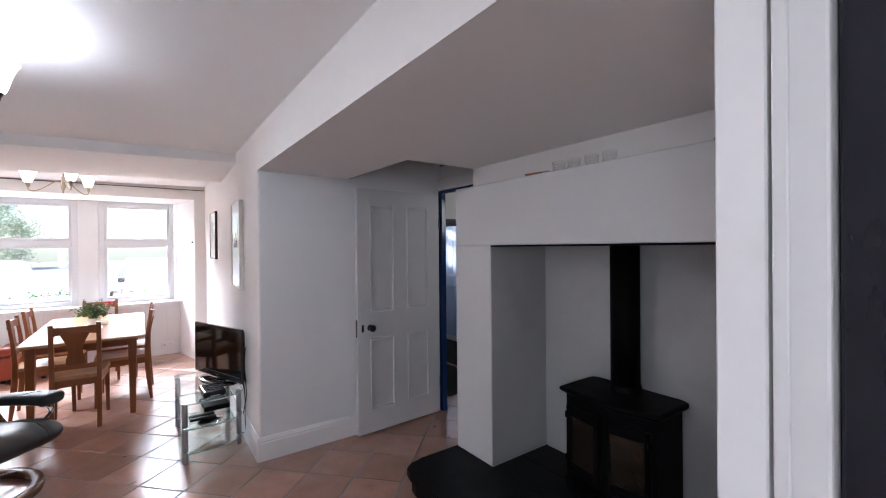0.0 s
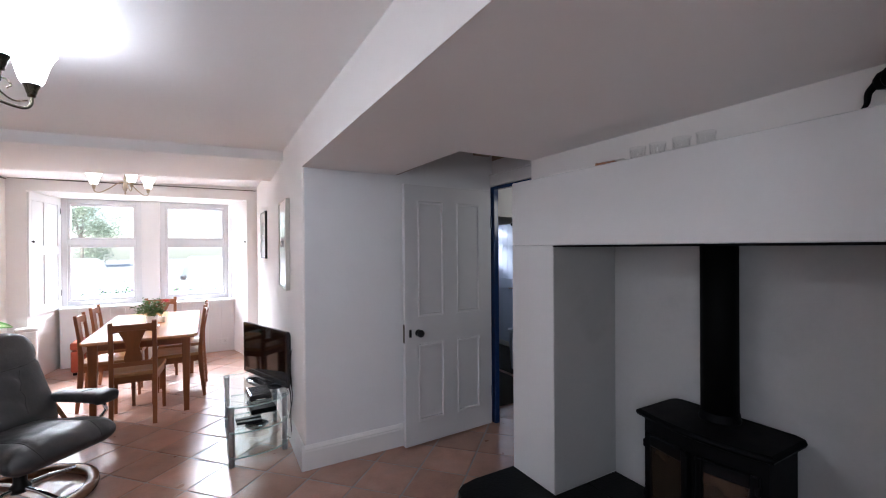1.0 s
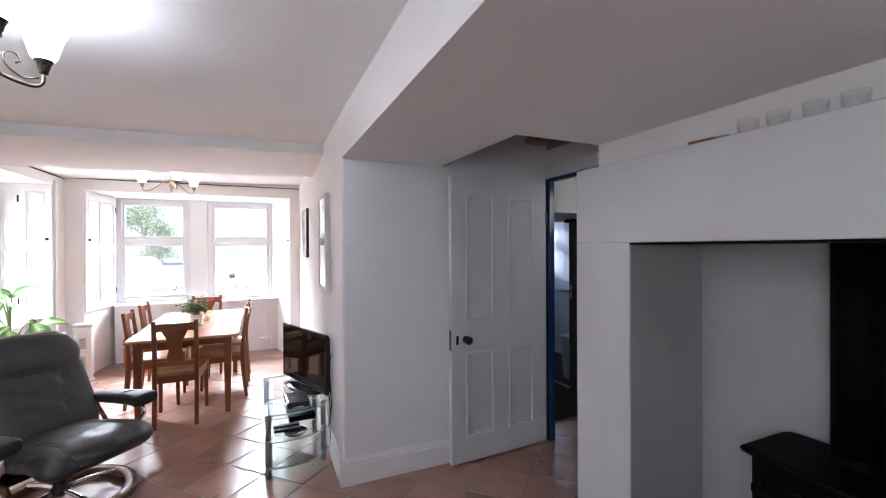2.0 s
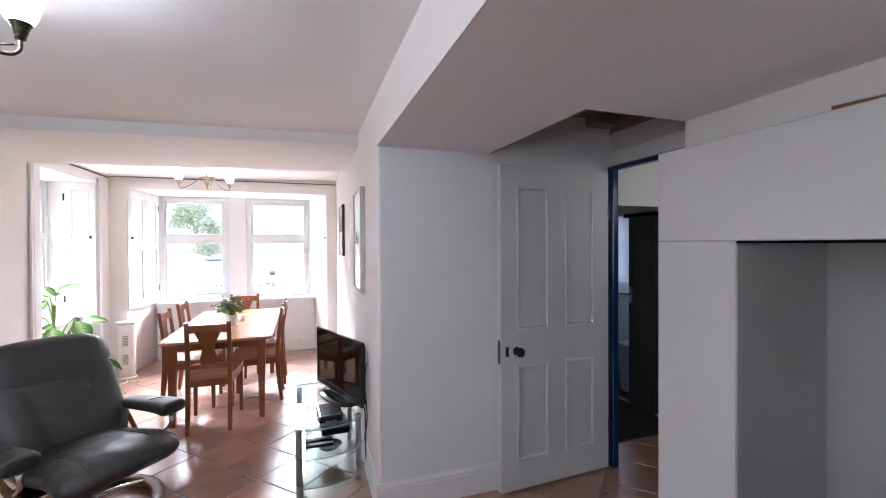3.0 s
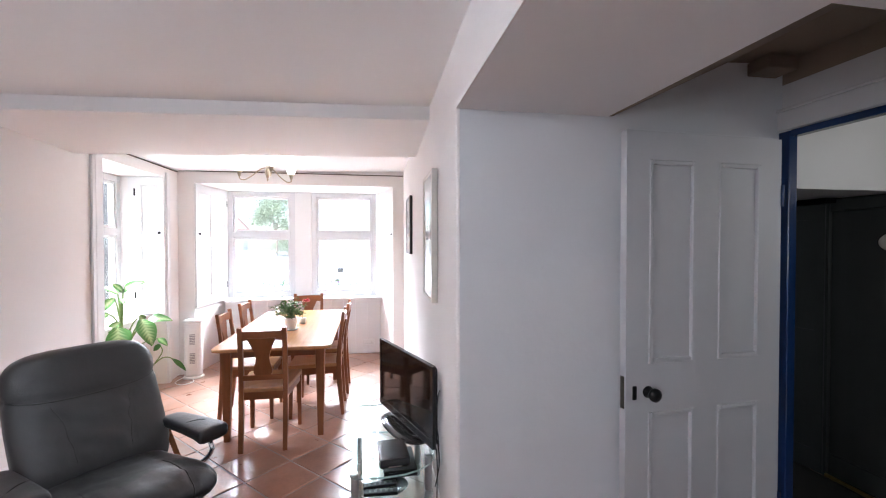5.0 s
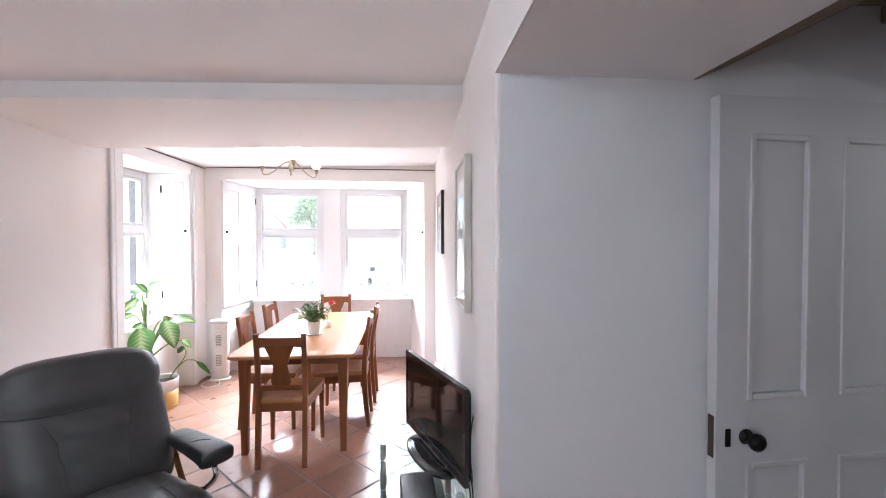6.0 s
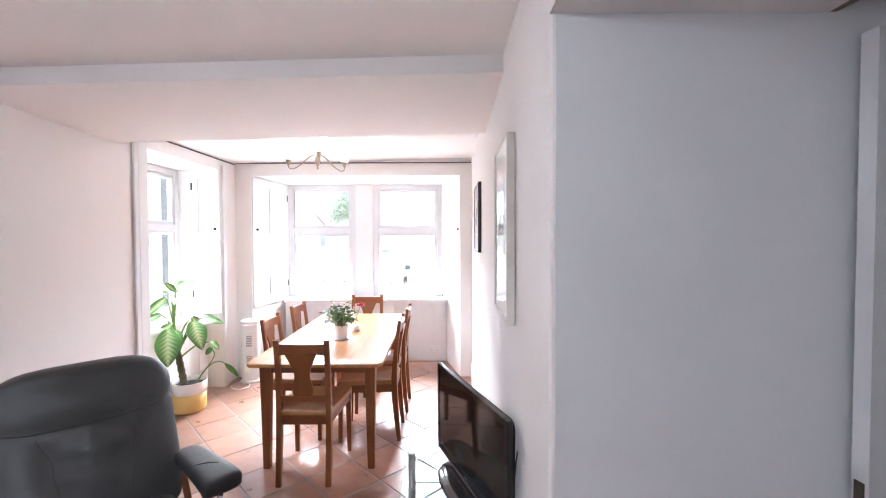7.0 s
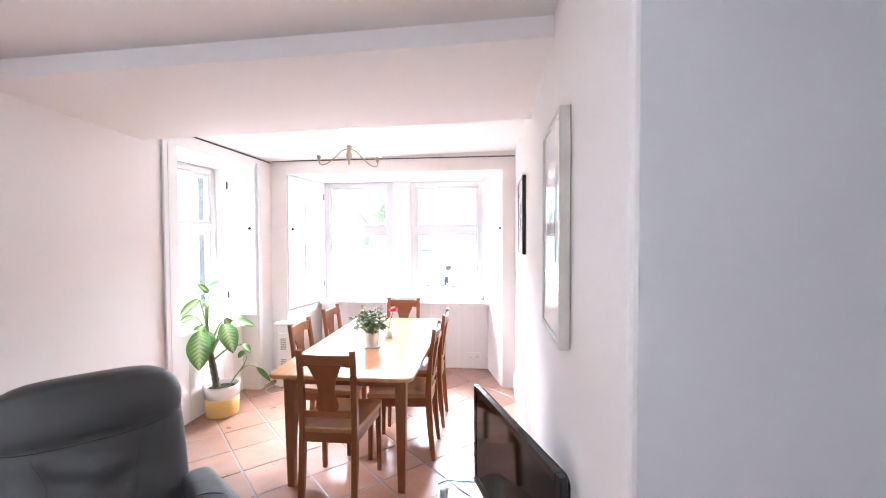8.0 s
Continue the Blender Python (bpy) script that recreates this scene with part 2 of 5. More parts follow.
TREE_LEAF = surface("tree_foliage", (0.40, 0.46, 0.33), 0.55, vary=0.35, scale=2, bump=0.0)
ROOF_RED = surface("red_roof_tile", (0.42, 0.255, 0.215), 0.8, vary=0.25, scale=9, bump=0.3)
# stone made near black so the sunlit jamb still looks shaded
SHADED_STONE = surface("shaded_outer_stone", (0.035, 0.036, 0.037), 0.9, vary=0.3, scale=9, bump=0.4)
RENDER_WHITE = surface("white_house_render", (0.74, 0.72, 0.68), 0.85, vary=0.06, scale=3, bump=0.2)


def variegated_leaf():
    """Green leaf with pale streaks that run out from its midrib."""
    m, nt, b = node_material("variegated_leaf")
    n, ln = nt.nodes, nt.links
    tc, sep = n.new("ShaderNodeTexCoord"), n.new("ShaderNodeSeparateXYZ")
    ln.new(tc.outputs["UV"], sep.inputs[0])
    side = n.new("ShaderNodeMath")
    side.operation = "ABSOLUTE"
    ln.new(sep.outputs["X"], side.inputs[0])
    slant = n.new("ShaderNodeMath")
    slant.operation = "MULTIPLY_ADD"
    slant.inputs[1].default_value = -0.22
    ln.new(side.outputs[0], slant.inputs[0])
    ln.new(sep.outputs["Y"], slant.inputs[2])
    wave = n.new("ShaderNodeMath")
    wave.operation = "MULTIPLY"
    wave.inputs[1].default_value = 56.0
    ln.new(slant.outputs[0], wave.inputs[0])
    sine = n.new("ShaderNodeMath")
    sine.operation = "SINE"
    ln.new(wave.outputs[0], sine.inputs[0])
    fade = n.new("ShaderNodeMapRange")
    fade.inputs["From Min"].default_value, fade.inputs["From Max"].default_value = 0.85, 0.05
    ln.new(side.outputs[0], fade.inputs["Value"])
    amount = n.new("ShaderNodeMath")
    amount.operation = "MULTIPLY_ADD"
    amount.use_clamp = True
    ln.new(sine.outputs[0], amount.inputs[0])
    amount.inputs[1].default_value = 0.38
    ln.new(fade.outputs["Result"], amount.inputs[2])
    scaled = n.new("ShaderNodeMath")
    scaled.operation = "MULTIPLY"
    ln.new(amount.outputs[0], scaled.inputs[0])
    ln.new(fade.outputs["Result"], scaled.inputs[1])
    mix = n.new("ShaderNodeMix")
    mix.data_type = "RGBA"
    mix.inputs[6].default_value, mix.inputs[7].default_value = (0.075, 0.21, 0.040, 1), (0.50, 0.62, 0.30, 1)
    ln.new(scaled.outputs[0], mix.inputs[0])
    ln.new(mix.outputs[2], b.inputs["Base Color"])
    b.inputs["Roughness"].default_value = 0.35
    return m


LEAF = variegated_leaf()


# ---- mesh helpers ----
def mesh_of(name, bm, material, smooth=False):
    me = bpy.data.meshes.new(name)
    bmesh.ops.recalc_face_normals(bm, faces=bm.faces)
    bm.to_mesh(me)
    bm.free()
    me.materials.append(material)
    if smooth:
        me.shade_smooth()
    return me


def part(name, bm, material, parent=None, label="", smooth=False, m=None):
    """Link a bmesh as one mesh object, under a thing or a part."""
    ob = new(name, mesh_of(name, bm, material, smooth))
    if parent is not None:
        ob.parent = parent
    if m is not None:
        ob.matrix_basis = m
    if label:
        tagged(ob, label)
    return ob


def structure(name, bm, material, label, category, smooth=False):
    return tagged(part(name, bm, material, smooth=smooth), label, category, kind="structure")


def thing(name, m, label, category, group=""):
    ob = new(name)
    ob.empty_display_size = 0.1
    ob.matrix_basis = m
    return tagged(ob, label, category, group)


def add_box(bm, x0, x1, y0, y1, z0, z1, bevel=0.0, segments=1):
    made = bmesh.ops.create_cube(bm, size=1.0)["verts"]
    for v in made:
        v.co = Vector((x0 + (v.co.x + 0.5) * (x1 - x0), y0 + (v.co.y + 0.5) * (y1 - y0), z0 + (v.co.z + 0.5) * (z1 - z0)))
    if bevel:
        edges = list({e for v in made for e in v.link_edges})
        bmesh.ops.bevel(bm, geom=edges, offset=bevel, segments=segments, affect="EDGES", profile=0.5)
    return bm


def box(x0, x1, y0, y1, z0, z1, bevel=0.0, segments=1):
    return add_box(bmesh.new(), x0, x1, y0, y1, z0, z1, bevel, segments)


def add_prism(bm, outline, z0, z1):
    low = [bm.verts.new((x, y, z0)) for x, y in outline]
    high = [bm.verts.new((x, y, z1)) for x, y in outline]
    n = len(outline)
    bm.faces.new(low[::-1])
    bm.faces.new(high)
    for i in range(n):
        bm.faces.new((low[i], low[(i + 1) % n], high[(i + 1) % n], high[i]))
    return bm


def prism(outline, z0, z1):
    return add_prism(bmesh.new(), outline, z0, z1)


def add_loft(bm, rings, closed=True):
    """Skin a row of rings (lists of points, all of one length); closed: cap both ends."""
    rows = [[bm.verts.new(p) for p in ring] for ring in rings]
    n = len(rows[0])
    for a, b in zip(rows, rows[1:]):
        for i in range(n):
            bm.faces.new((a[i], a[(i + 1) % n], b[(i + 1) % n], b[i]))
    if closed:
        bm.faces.new(rows[0][::-1])
        bm.faces.new(rows[-1])
    return bm


def ring_points(centre, u, v, a, b, power=2.0, n=20):
    """A superellipse round centre in the plane of u and v."""
    pts = []
    for i in range(n):
        c, s = math.cos(2 * math.pi * i / n), math.sin(2 * math.pi * i / n)
        pts.append(Vector(centre) + Vector(u) * (a * math.copysign(abs(c) ** (2 / power), c)) + Vector(v) * (b * math.copysign(abs(s) ** (2 / power), s)))
    return pts


def add_turned(bm, profile, centre=(0, 0, 0), n=24, closed=True):
    """A body of revolution about z through centre; profile: (radius, height)."""
    c = Vector(centre)
    return add_loft(bm, [ring_points(c + Vector((0, 0, z)), (1, 0, 0), (0, 1, 0), max(r, 0.0004), max(r, 0.0004), 2.0, n) for r, z in profile], closed)


def turned(profile, centre=(0, 0, 0), n=24, closed=True):
    return add_turned(bmesh.new(), profile, centre, n, closed)


def smooth_line(points, steps=6):
    """Points of a Catmull-Rom curve through the given ones."""
    p = [Vector(q) for q in points]
    p = [p[0] * 2 - p[1]] + p + [p[-1] * 2 - p[-2]]
    out = []
    for i in range(1, len(p) - 2):
        for k in range(steps):
            t = k / steps
            out.append(0.5 * (2 * p[i] + (p[i + 1] - p[i - 1]) * t + (2 * p[i - 1] - 5 * p[i] + 4 * p[i + 1] - p[i + 2]) * t * t
                              + (3 * p[i] - p[i - 1] - 3 * p[i + 1] + p[i + 2]) * t ** 3))
    return out + [p[-2]]


def add_tube(bm, points, radius, n=8, steps=6):
    """A round rod along a smooth line; radius: one number, or start and end."""
    line = smooth_line(points, steps)
    r0, r1 = radius if isinstance(radius, tuple) else (radius, radius)
    rings, u = [], None
    for i, q in enumerate(line):
        way = (line[min(i + 1, len(line) - 1)] - line[max(i - 1, 0)]).normalized()
        if u is None:
            u = way.orthogonal().normalized()
        u = (u - way * u.dot(way)).normalized()
        r = r0 + (r1 - r0) * i / (len(line) - 1)
        rings.append(ring_points(q, u, way.cross(u), r, r, 2.0, n))
    return add_loft(bm, rings)


def tube(points, radius, n=8, steps=6):
    return add_tube(bmesh.new(), points, radius, n, steps)


def bar(p, q, w, d, side=(1, 0, 0), w2=None, d2=None):
    """A square-edged bar from p to q that may taper; w lies along side."""
    p, q = Vector(p), Vector(q)
    way = (q - p).normalized()
    u = (Vector(side) - way * Vector(side).dot(way)).normalized()
    v = way.cross(u)
    return add_loft(bmesh.new(), [ring_points(c, u, v, ww / 2 * 1.05, dd / 2 * 1.05, 9.0, 16)
                                  for c, ww, dd in ((p, w, d), (q, w if w2 is None else w2, d if d2 is None else d2))])


def plate(outline, thick, axis="y", at=0.0):
    """A flat board of the outline (two coordinates), thick along axis from at."""
    bm = prism(outline, at, at + thick)
    if axis == "y":
        turn = Matrix(((1, 0, 0, 0), (0, 0, 1, 0), (0, 1, 0, 0), (0, 0, 0, 1)))
    elif axis == "x":
        turn = Matrix(((0, 0, 1, 0), (1, 0, 0, 0), (0, 1, 0, 0), (0, 0, 0, 1)))
    else:
        turn = Matrix.Identity(4)
    bmesh.ops.transform(bm, matrix=turn, verts=bm.verts)
    return bm


def panel_door(width, height, thick, panels, moulding=0.012, deep=0.010):
    """A framed door leaf in x (0 to width) and z, with its face at y = 0 and its back at y = thick; panels: (x0, x1, z0, z1), sunk, with mouldings."""
    bm = bmesh.new()
    xs = sorted({0.0, width, *[v for p in panels for v in p[:2]]})
    zs = sorted({0.0, height, *[v for p in panels for v in p[2:]]})
    for i in range(len(xs) - 1):
        for k in range(len(zs) - 1):
            cx, cz = (xs[i] + xs[i + 1]) / 2, (zs[k] + zs[k + 1]) / 2
            if any(p[0] < cx < p[1] and p[2] < cz < p[3] for p in panels):
                continue
            add_box(bm, xs[i], xs[i + 1], 0, thick, zs[k], zs[k + 1])
    bmesh.ops.remove_doubles(bm, verts=bm.verts, dist=0.0002)
    for x0, x1, z0, z1 in panels:
        add_box(bm, x0 - 0.002, x1 + 0.002, deep, thick - deep, z0 - 0.002, z1 + 0.002)
    return bm


def panel_mouldings(panels, w=0.018, proud=0.004, deep=0.010):
    """Planted bead round each panel, just proud of the leaf's face."""
    bm = bmesh.new()
    for x0, x1, z0, z1 in panels:
        for a0, a1, b0, b1 in ((x0, x0 + w, z0, z1), (x1 - w, x1, z0, z1), (x0 + w, x1 - w, z0, z0 + w), (x0 + w, x1 - w, z1 - w, z1)):
            add_box(bm, a0, a1, -proud, deep + 0.003, b0, b1, 0.0035)
    return bm


def rounded_outline(x0, x1, y0, y1, r, n=5):
    pts = []
    for cx, cy, a0 in ((x1 - r, y1 - r, 0), (x0 + r, y1 - r, 90), (x0 + r, y0 + r, 180), (x1 - r, y0 + r, 270)):
        for k in range(n + 1):
            a = radians(a0 + 90 * k / n)
            pts.append((cx + r * math.cos(a), cy + r * math.sin(a)))
    return pts


# ---- the large structure ----
def lowered(x):
    """The old ceilings sink towards the outer wall."""
    return 0.0226 * (x - 1.634)


def ceiling_piece(name, x0, x1, y0, y1, z_y0, z_y1, label):
    bm = box(x0, x1, y0, y1, 0, 1)
    for v in bm.verts:
        z = z_y0 if v.co.y < (y0 + y1) / 2 else z_y1
        v.co.z = 2.62 if v.co.z > 0.5 else z + lowered(v.co.x)
    return structure(name, bm, CEILING, label, "ceiling")


floor = structure("floor", box(-1.45, 4.6, 0.9, 10.5, -0.12, -0.0042), GROUT, "dark grey grouted bed under the terracotta tiles", "floor")

arc = [(1.631 + 0.014 - 0.014 * math.cos(a), 6.105 + 0.014 - 0.014 * math.sin(a)) for a in (0, math.pi / 6, math.pi / 3, math.pi / 2)]
structure("wall_east", prism([(1.676, 9.57)] + arc + [(1.645, 6.3605), (1.97, 6.3605), (1.97, 9.57)], 0, 2.62), WALL,
          "cream painted wall with a rounded corner by the alcove", "wall")
structure("wall_alcove_north", box(1.6455, 3.285, 6.105, 6.36, 0, 2.62), COOL_WHITE, "white painted wall beside the open door, tinted for bluish light", "wall")
structure("wall_west", box(-1.42, -0.88, 2.66, 8.215, 0, 2.62), WALL, "plain cream painted side wall", "wall")
structure("wall_west_south", box(-1.42, -0.88, 0.9, 1.34, 0, 2.62), WALL, "plain cream painted side wall", "wall")
structure("wall_west_kitchen_low", box(-1.42, -0.88, 1.34, 2.66, 0, 0.95), WALL, "plain cream wall under the kitchen window", "wall")
structure("wall_west_kitchen_head", box(-1.42, -0.88, 1.34, 2.66, 2.15, 2.62), WALL, "plain cream wall over the kitchen window", "wall")
structure("wall_west_corner", box(-1.42, -0.88, 9.275, 9.57, 0, 2.62), WALL, "cream painted strip of wall beside the side window", "wall")
structure("wall_west_head", box(-1.42, -0.88, 8.215, 9.275, 2.20, 2.62), WALL, "cream painted wall over the side window", "wall")
structure("wall_north_corner", prism([(-0.711, 9.57), (-0.60, 10.33), (-0.60, 10.5), (-1.42, 10.5), (-1.42, 9.57)], 0, 2.62), WALL,
          "cream wall with a splayed window reveal", "wall")
structure("wall_north_pier", prism([(1.546, 9.57), (1.97, 9.57), (1.97, 10.5), (1.36, 10.5), (1.36, 10.33)], 0, 2.62), WALL,
          "cream wall with a splayed window reveal", "wall")
structure("wall_north_head", prism([(-0.711, 9.57), (1.546, 9.57), (1.36, 10.33), (1.36, 10.5), (-0.60, 10.5), (-0.60, 10.33)], 2.19, 2.62), WALL,
          "cream wall over the double front window", "wall")
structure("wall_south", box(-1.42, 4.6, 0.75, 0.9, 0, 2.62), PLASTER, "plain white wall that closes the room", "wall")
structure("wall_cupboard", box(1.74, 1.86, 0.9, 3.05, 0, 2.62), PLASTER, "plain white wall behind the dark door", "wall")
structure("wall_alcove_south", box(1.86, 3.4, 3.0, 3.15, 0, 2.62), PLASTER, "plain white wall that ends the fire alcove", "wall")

ceiling_piece("ceiling", -1.42, 1.64, 0.75, 6.99, 2.352, 2.352, "white plaster ceiling of the sitting area")
ceiling_piece("ceiling_beam", -1.42, 1.97, 6.99, 7.92, 2.270, 2.226, "wide boxed white beam across the room")
ceiling_piece("ceiling_bay", -1.42, 1.97, 7.92, 10.5, 2.362, 2.385, "white plaster ceiling over the dining table")
structure("ceiling_downstand", box(1.628, 1.634, 0.9, 6.104, 2.0635, 2.62), WALL, "cream painted edge of the lowered ceiling", "ceiling")
soffit = prism([(1.6345, 0.9), (2.882, 0.9), (2.882, 5.218), (2.336, 5.214), (2.315, 6.104), (1.6345, 6.104)], 2.064, 2.62)
structure("ceiling_alcove", soffit, CEILING, "low white ceiling over the fire alcove", "ceiling")
# the ceiling's and boxing's dark buff includes the recess's shade
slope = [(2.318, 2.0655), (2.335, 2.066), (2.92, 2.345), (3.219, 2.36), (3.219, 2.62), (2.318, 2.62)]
structure("ceiling_recess", plate(slope, 0.883, "y", 5.2205), RECESS_SHADE_BUFF, "buff sloping ceiling of the recess by the door, darkened for its shade", "ceiling")
structure("recess_boxing", box(3.02, 3.175, 5.985, 6.102, 2.285, 2.3435, 0.004), RECESS_SHADE_BUFF, "small boxing in the ceiling recess, coloured dark for its shade", "trim")
# unseen slab, added to block sun leaking in between the ceilings
structure("roof", box(-1.6, 5.35, 0.6, 10.6, 2.63, 2.78), ROOF_RED, "unseen flat slab over the house that keeps the sun out", "roof")

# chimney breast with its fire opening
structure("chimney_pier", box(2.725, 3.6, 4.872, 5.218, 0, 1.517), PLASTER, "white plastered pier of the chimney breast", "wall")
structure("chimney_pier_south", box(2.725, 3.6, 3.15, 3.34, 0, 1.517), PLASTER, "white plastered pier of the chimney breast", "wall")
structure("chimney_lintel", box(2.725, 3.6, 3.15, 5.222, 1.518, 1.905, 0.004), PLASTER, "white boxed beam over the fire opening, with a ledge", "wall")
# black strip for the charred underside and the shadow line along it
structure("lintel_underside", box(2.7265, 3.229, 3.341, 4.871, 1.508, 1.5175), IRON, "charred underside of the chimney beam, black for its shadow too", "trim")
structure("chimney_wall", box(2.882, 3.6, 3.15, 5.218, 1.906, 2.62), WALL, "white wall above the chimney ledge", "wall")
structure("fire_recess_back", box(3.23, 3.6, 3.34, 4.872, 0, 1.517), FIRE_RECESS_GREY, "whitewashed back of the fire recess", "wall")
structure("fire_recess_side", box(2.7275, 3.23, 4.866, 4.8715, 0.143, 1.507), FIRE_RECESS_GREY, "whitewashed side of the fire recess", "wall")

# doorway wall and the hall behind it
structure("wall_doorway_head", box(3.22, 3.29, 5.222, 6.103, 2.135, 2.255), PLASTER, "white wall over the hall doorway", "wall")
# upper wall band coloured darker in place of the shadow up there
structure("wall_recess_upper", box(3.2195, 3.29, 5.222, 6.103, 2.2555, 2.62), RECESS_SHADE_BUFF, "buff wall high over the hall doorway, darkened for its shadow", "wall")
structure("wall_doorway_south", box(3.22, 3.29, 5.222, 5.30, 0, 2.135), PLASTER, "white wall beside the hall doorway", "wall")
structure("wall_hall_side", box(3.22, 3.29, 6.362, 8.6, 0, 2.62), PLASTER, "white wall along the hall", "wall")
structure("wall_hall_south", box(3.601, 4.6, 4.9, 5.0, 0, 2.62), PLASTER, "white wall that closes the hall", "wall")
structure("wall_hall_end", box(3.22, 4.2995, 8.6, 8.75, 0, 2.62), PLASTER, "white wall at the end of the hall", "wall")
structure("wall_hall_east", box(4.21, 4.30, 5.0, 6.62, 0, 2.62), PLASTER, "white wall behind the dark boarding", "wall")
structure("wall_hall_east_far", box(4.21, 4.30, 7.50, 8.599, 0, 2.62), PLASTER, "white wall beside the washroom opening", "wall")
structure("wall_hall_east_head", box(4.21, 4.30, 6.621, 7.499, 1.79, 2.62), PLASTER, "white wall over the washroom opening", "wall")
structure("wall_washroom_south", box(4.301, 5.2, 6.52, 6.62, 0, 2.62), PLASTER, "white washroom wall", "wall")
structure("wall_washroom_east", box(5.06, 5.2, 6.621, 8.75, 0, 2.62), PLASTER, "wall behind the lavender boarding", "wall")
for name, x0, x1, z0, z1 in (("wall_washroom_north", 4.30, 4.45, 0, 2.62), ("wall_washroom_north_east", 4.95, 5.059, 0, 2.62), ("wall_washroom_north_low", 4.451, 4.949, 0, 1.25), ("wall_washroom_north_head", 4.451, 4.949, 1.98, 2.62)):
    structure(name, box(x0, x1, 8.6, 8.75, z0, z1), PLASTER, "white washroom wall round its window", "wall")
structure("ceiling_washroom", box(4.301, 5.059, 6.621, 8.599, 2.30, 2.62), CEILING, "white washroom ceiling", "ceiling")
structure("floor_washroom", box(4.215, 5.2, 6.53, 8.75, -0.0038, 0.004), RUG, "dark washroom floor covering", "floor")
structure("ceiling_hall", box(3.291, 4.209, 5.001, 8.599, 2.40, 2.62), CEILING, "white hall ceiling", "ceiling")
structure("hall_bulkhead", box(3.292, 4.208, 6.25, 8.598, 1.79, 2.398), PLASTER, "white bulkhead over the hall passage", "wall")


def skirting(name, p, q, out, label="white painted moulded skirting board"):
    """Skirting along the floor from p to q; out is the way into the room."""
    p, q, out = Vector((*p, 0)), Vector((*q, 0)), Vector((*out, 0))
    shape = [(0.0, 0.0), (0.019, 0.0), (0.019, 0.125), (0.015, 0.134), (0.017, 0.142), (0.012, 0.152), (0.006, 0.165), (0.0, 0.167)]
    rings = [[c + out * (d + 0.0015) + Vector((0, 0, z)) for d, z in shape] for c in (p, q)]
    return structure(name, add_loft(bmesh.new(), rings), GLOSS_WHITE, label, "skirting")


# the jamb's shade is in its dark colour
structure("outer_jamb", box(-1.485, -1.4205, 9.275, 9.60, 0, 2.62), SHADED_STONE, "stone outer jamb of the side window, coloured dark for its shade", "wall")

skirting("baseboard_alcove", (1.612, 6.105), (3.18, 6.105), (0, -1))
skirting("baseboard_east", (1.6315, 6.085), (1.676, 9.55), (-1, 0.012))
skirting("baseboard_west", (-0.88, 0.95), (-0.88, 8.05), (1, 0))

# shadow gap where the bay's walls meet its ceiling
structure("trim_gap_north", box(-0.86, 1.668, 9.552, 9.569, 2.318, 2.3265), GAP, "dark crack between wall and ceiling", "trim")
structure("trim_gap_west", box(-0.879, -0.866, 7.93, 9.552, 2.300, 2.3085), GAP, "dark crack between wall and ceiling", "trim")


# ---- front window with its shutters ----
def casement(name, x0, x1, z0, z1, transom, label, m):
    """A two-light window in x and z whose room face is at y = 0."""
    win = thing(name, m, label, "window")
    win["kind"] = "structure"
    w, y0, y1 = 0.062, 0.0, 0.07
    for a0, a1, b0, b1 in ((x0, x0 + w, z0, z1), (x1 - w, x1, z0, z1), (x0 + w, x1 - w, z0, z0 + w), (x0 + w, x1 - w, z1 - w, z1)):
        part("window_frame", box(a0, a1, y0, y1, b0, b1, 0.004), UPVC, win)
    part("transom", box(x0 + w, x1 - w, y0 - 0.004, y1, transom - 0.035, transom + 0.035, 0.004), UPVC, win)
    for b0, b1 in ((z0 + w, transom - 0.035), (transom + 0.035, z1 - w)):
        sash = bmesh.new()
        s = 0.032
        for c0, c1, d0, d1 in ((x0 + w, x0 + w + s, b0, b1), (x1 - w - s, x1 - w, b0, b1), (x0 + w + s, x1 - w - s, b0, b0 + s), (x0 + w + s, x1 - w - s, b1 - s, b1)):
            add_box(sash, c0, c1, 0.012, 0.058, d0, d1, 0.005)
        sash_ob = part("sash", sash, UPVC, win)
        pane = part("pane", box(x0 + w + s - 0.004, x1 - w - s + 0.004, 0.030, 0.036, b0 + s - 0.004, b1 - s + 0.004), PANE_GLASS, sash_ob, "clear window pane")
        pane.visible_shadow = False
    grip = bmesh.new()
    add_box(grip, (x0 + x1) / 2 - 0.05, (x0 + x1) / 2 + 0.05, -0.020, -0.005, transom + 0.040, transom + 0.052, 0.003)
    add_box(grip, (x0 + x1) / 2 - 0.015, (x0 + x1) / 2 + 0.015, -0.012, 0.012, transom + 0.034, transom + 0.058, 0.003)
    part("window_handle", grip, UPVC, win)
    return win


casement("window_1", -0.592, 0.262, 0.772, 2.186, 1.608, "white plastic window with a top light over a large pane", pose(0, 10.33, 0))
casement("window_2", 0.480, 1.352, 0.772, 2.186, 1.608, "white plastic window with a top light over a large pane", pose(0, 10.33, 0))
structure("window_mullion", box(0.264, 0.478, 10.31, 10.5, 0.772, 2.188, 0.004), GLOSS_WHITE, "broad white post between the two windows", "window post")
structure("window_wall_below", prism([(-0.60, 10.33), (-0.575, 10.16), (1.40, 10.16), (1.36, 10.33), (1.36, 10.5), (-0.60, 10.5)], 0, 0.738), WALL,
          "wall under the front window", "wall")
structure("sill_front", prism([(-0.563, 10.075), (1.42, 10.075), (1.362, 10.328), (-0.602, 10.328)], 0.740, 0.770), GLOSS_WHITE, "white painted window sill board", "window sill")
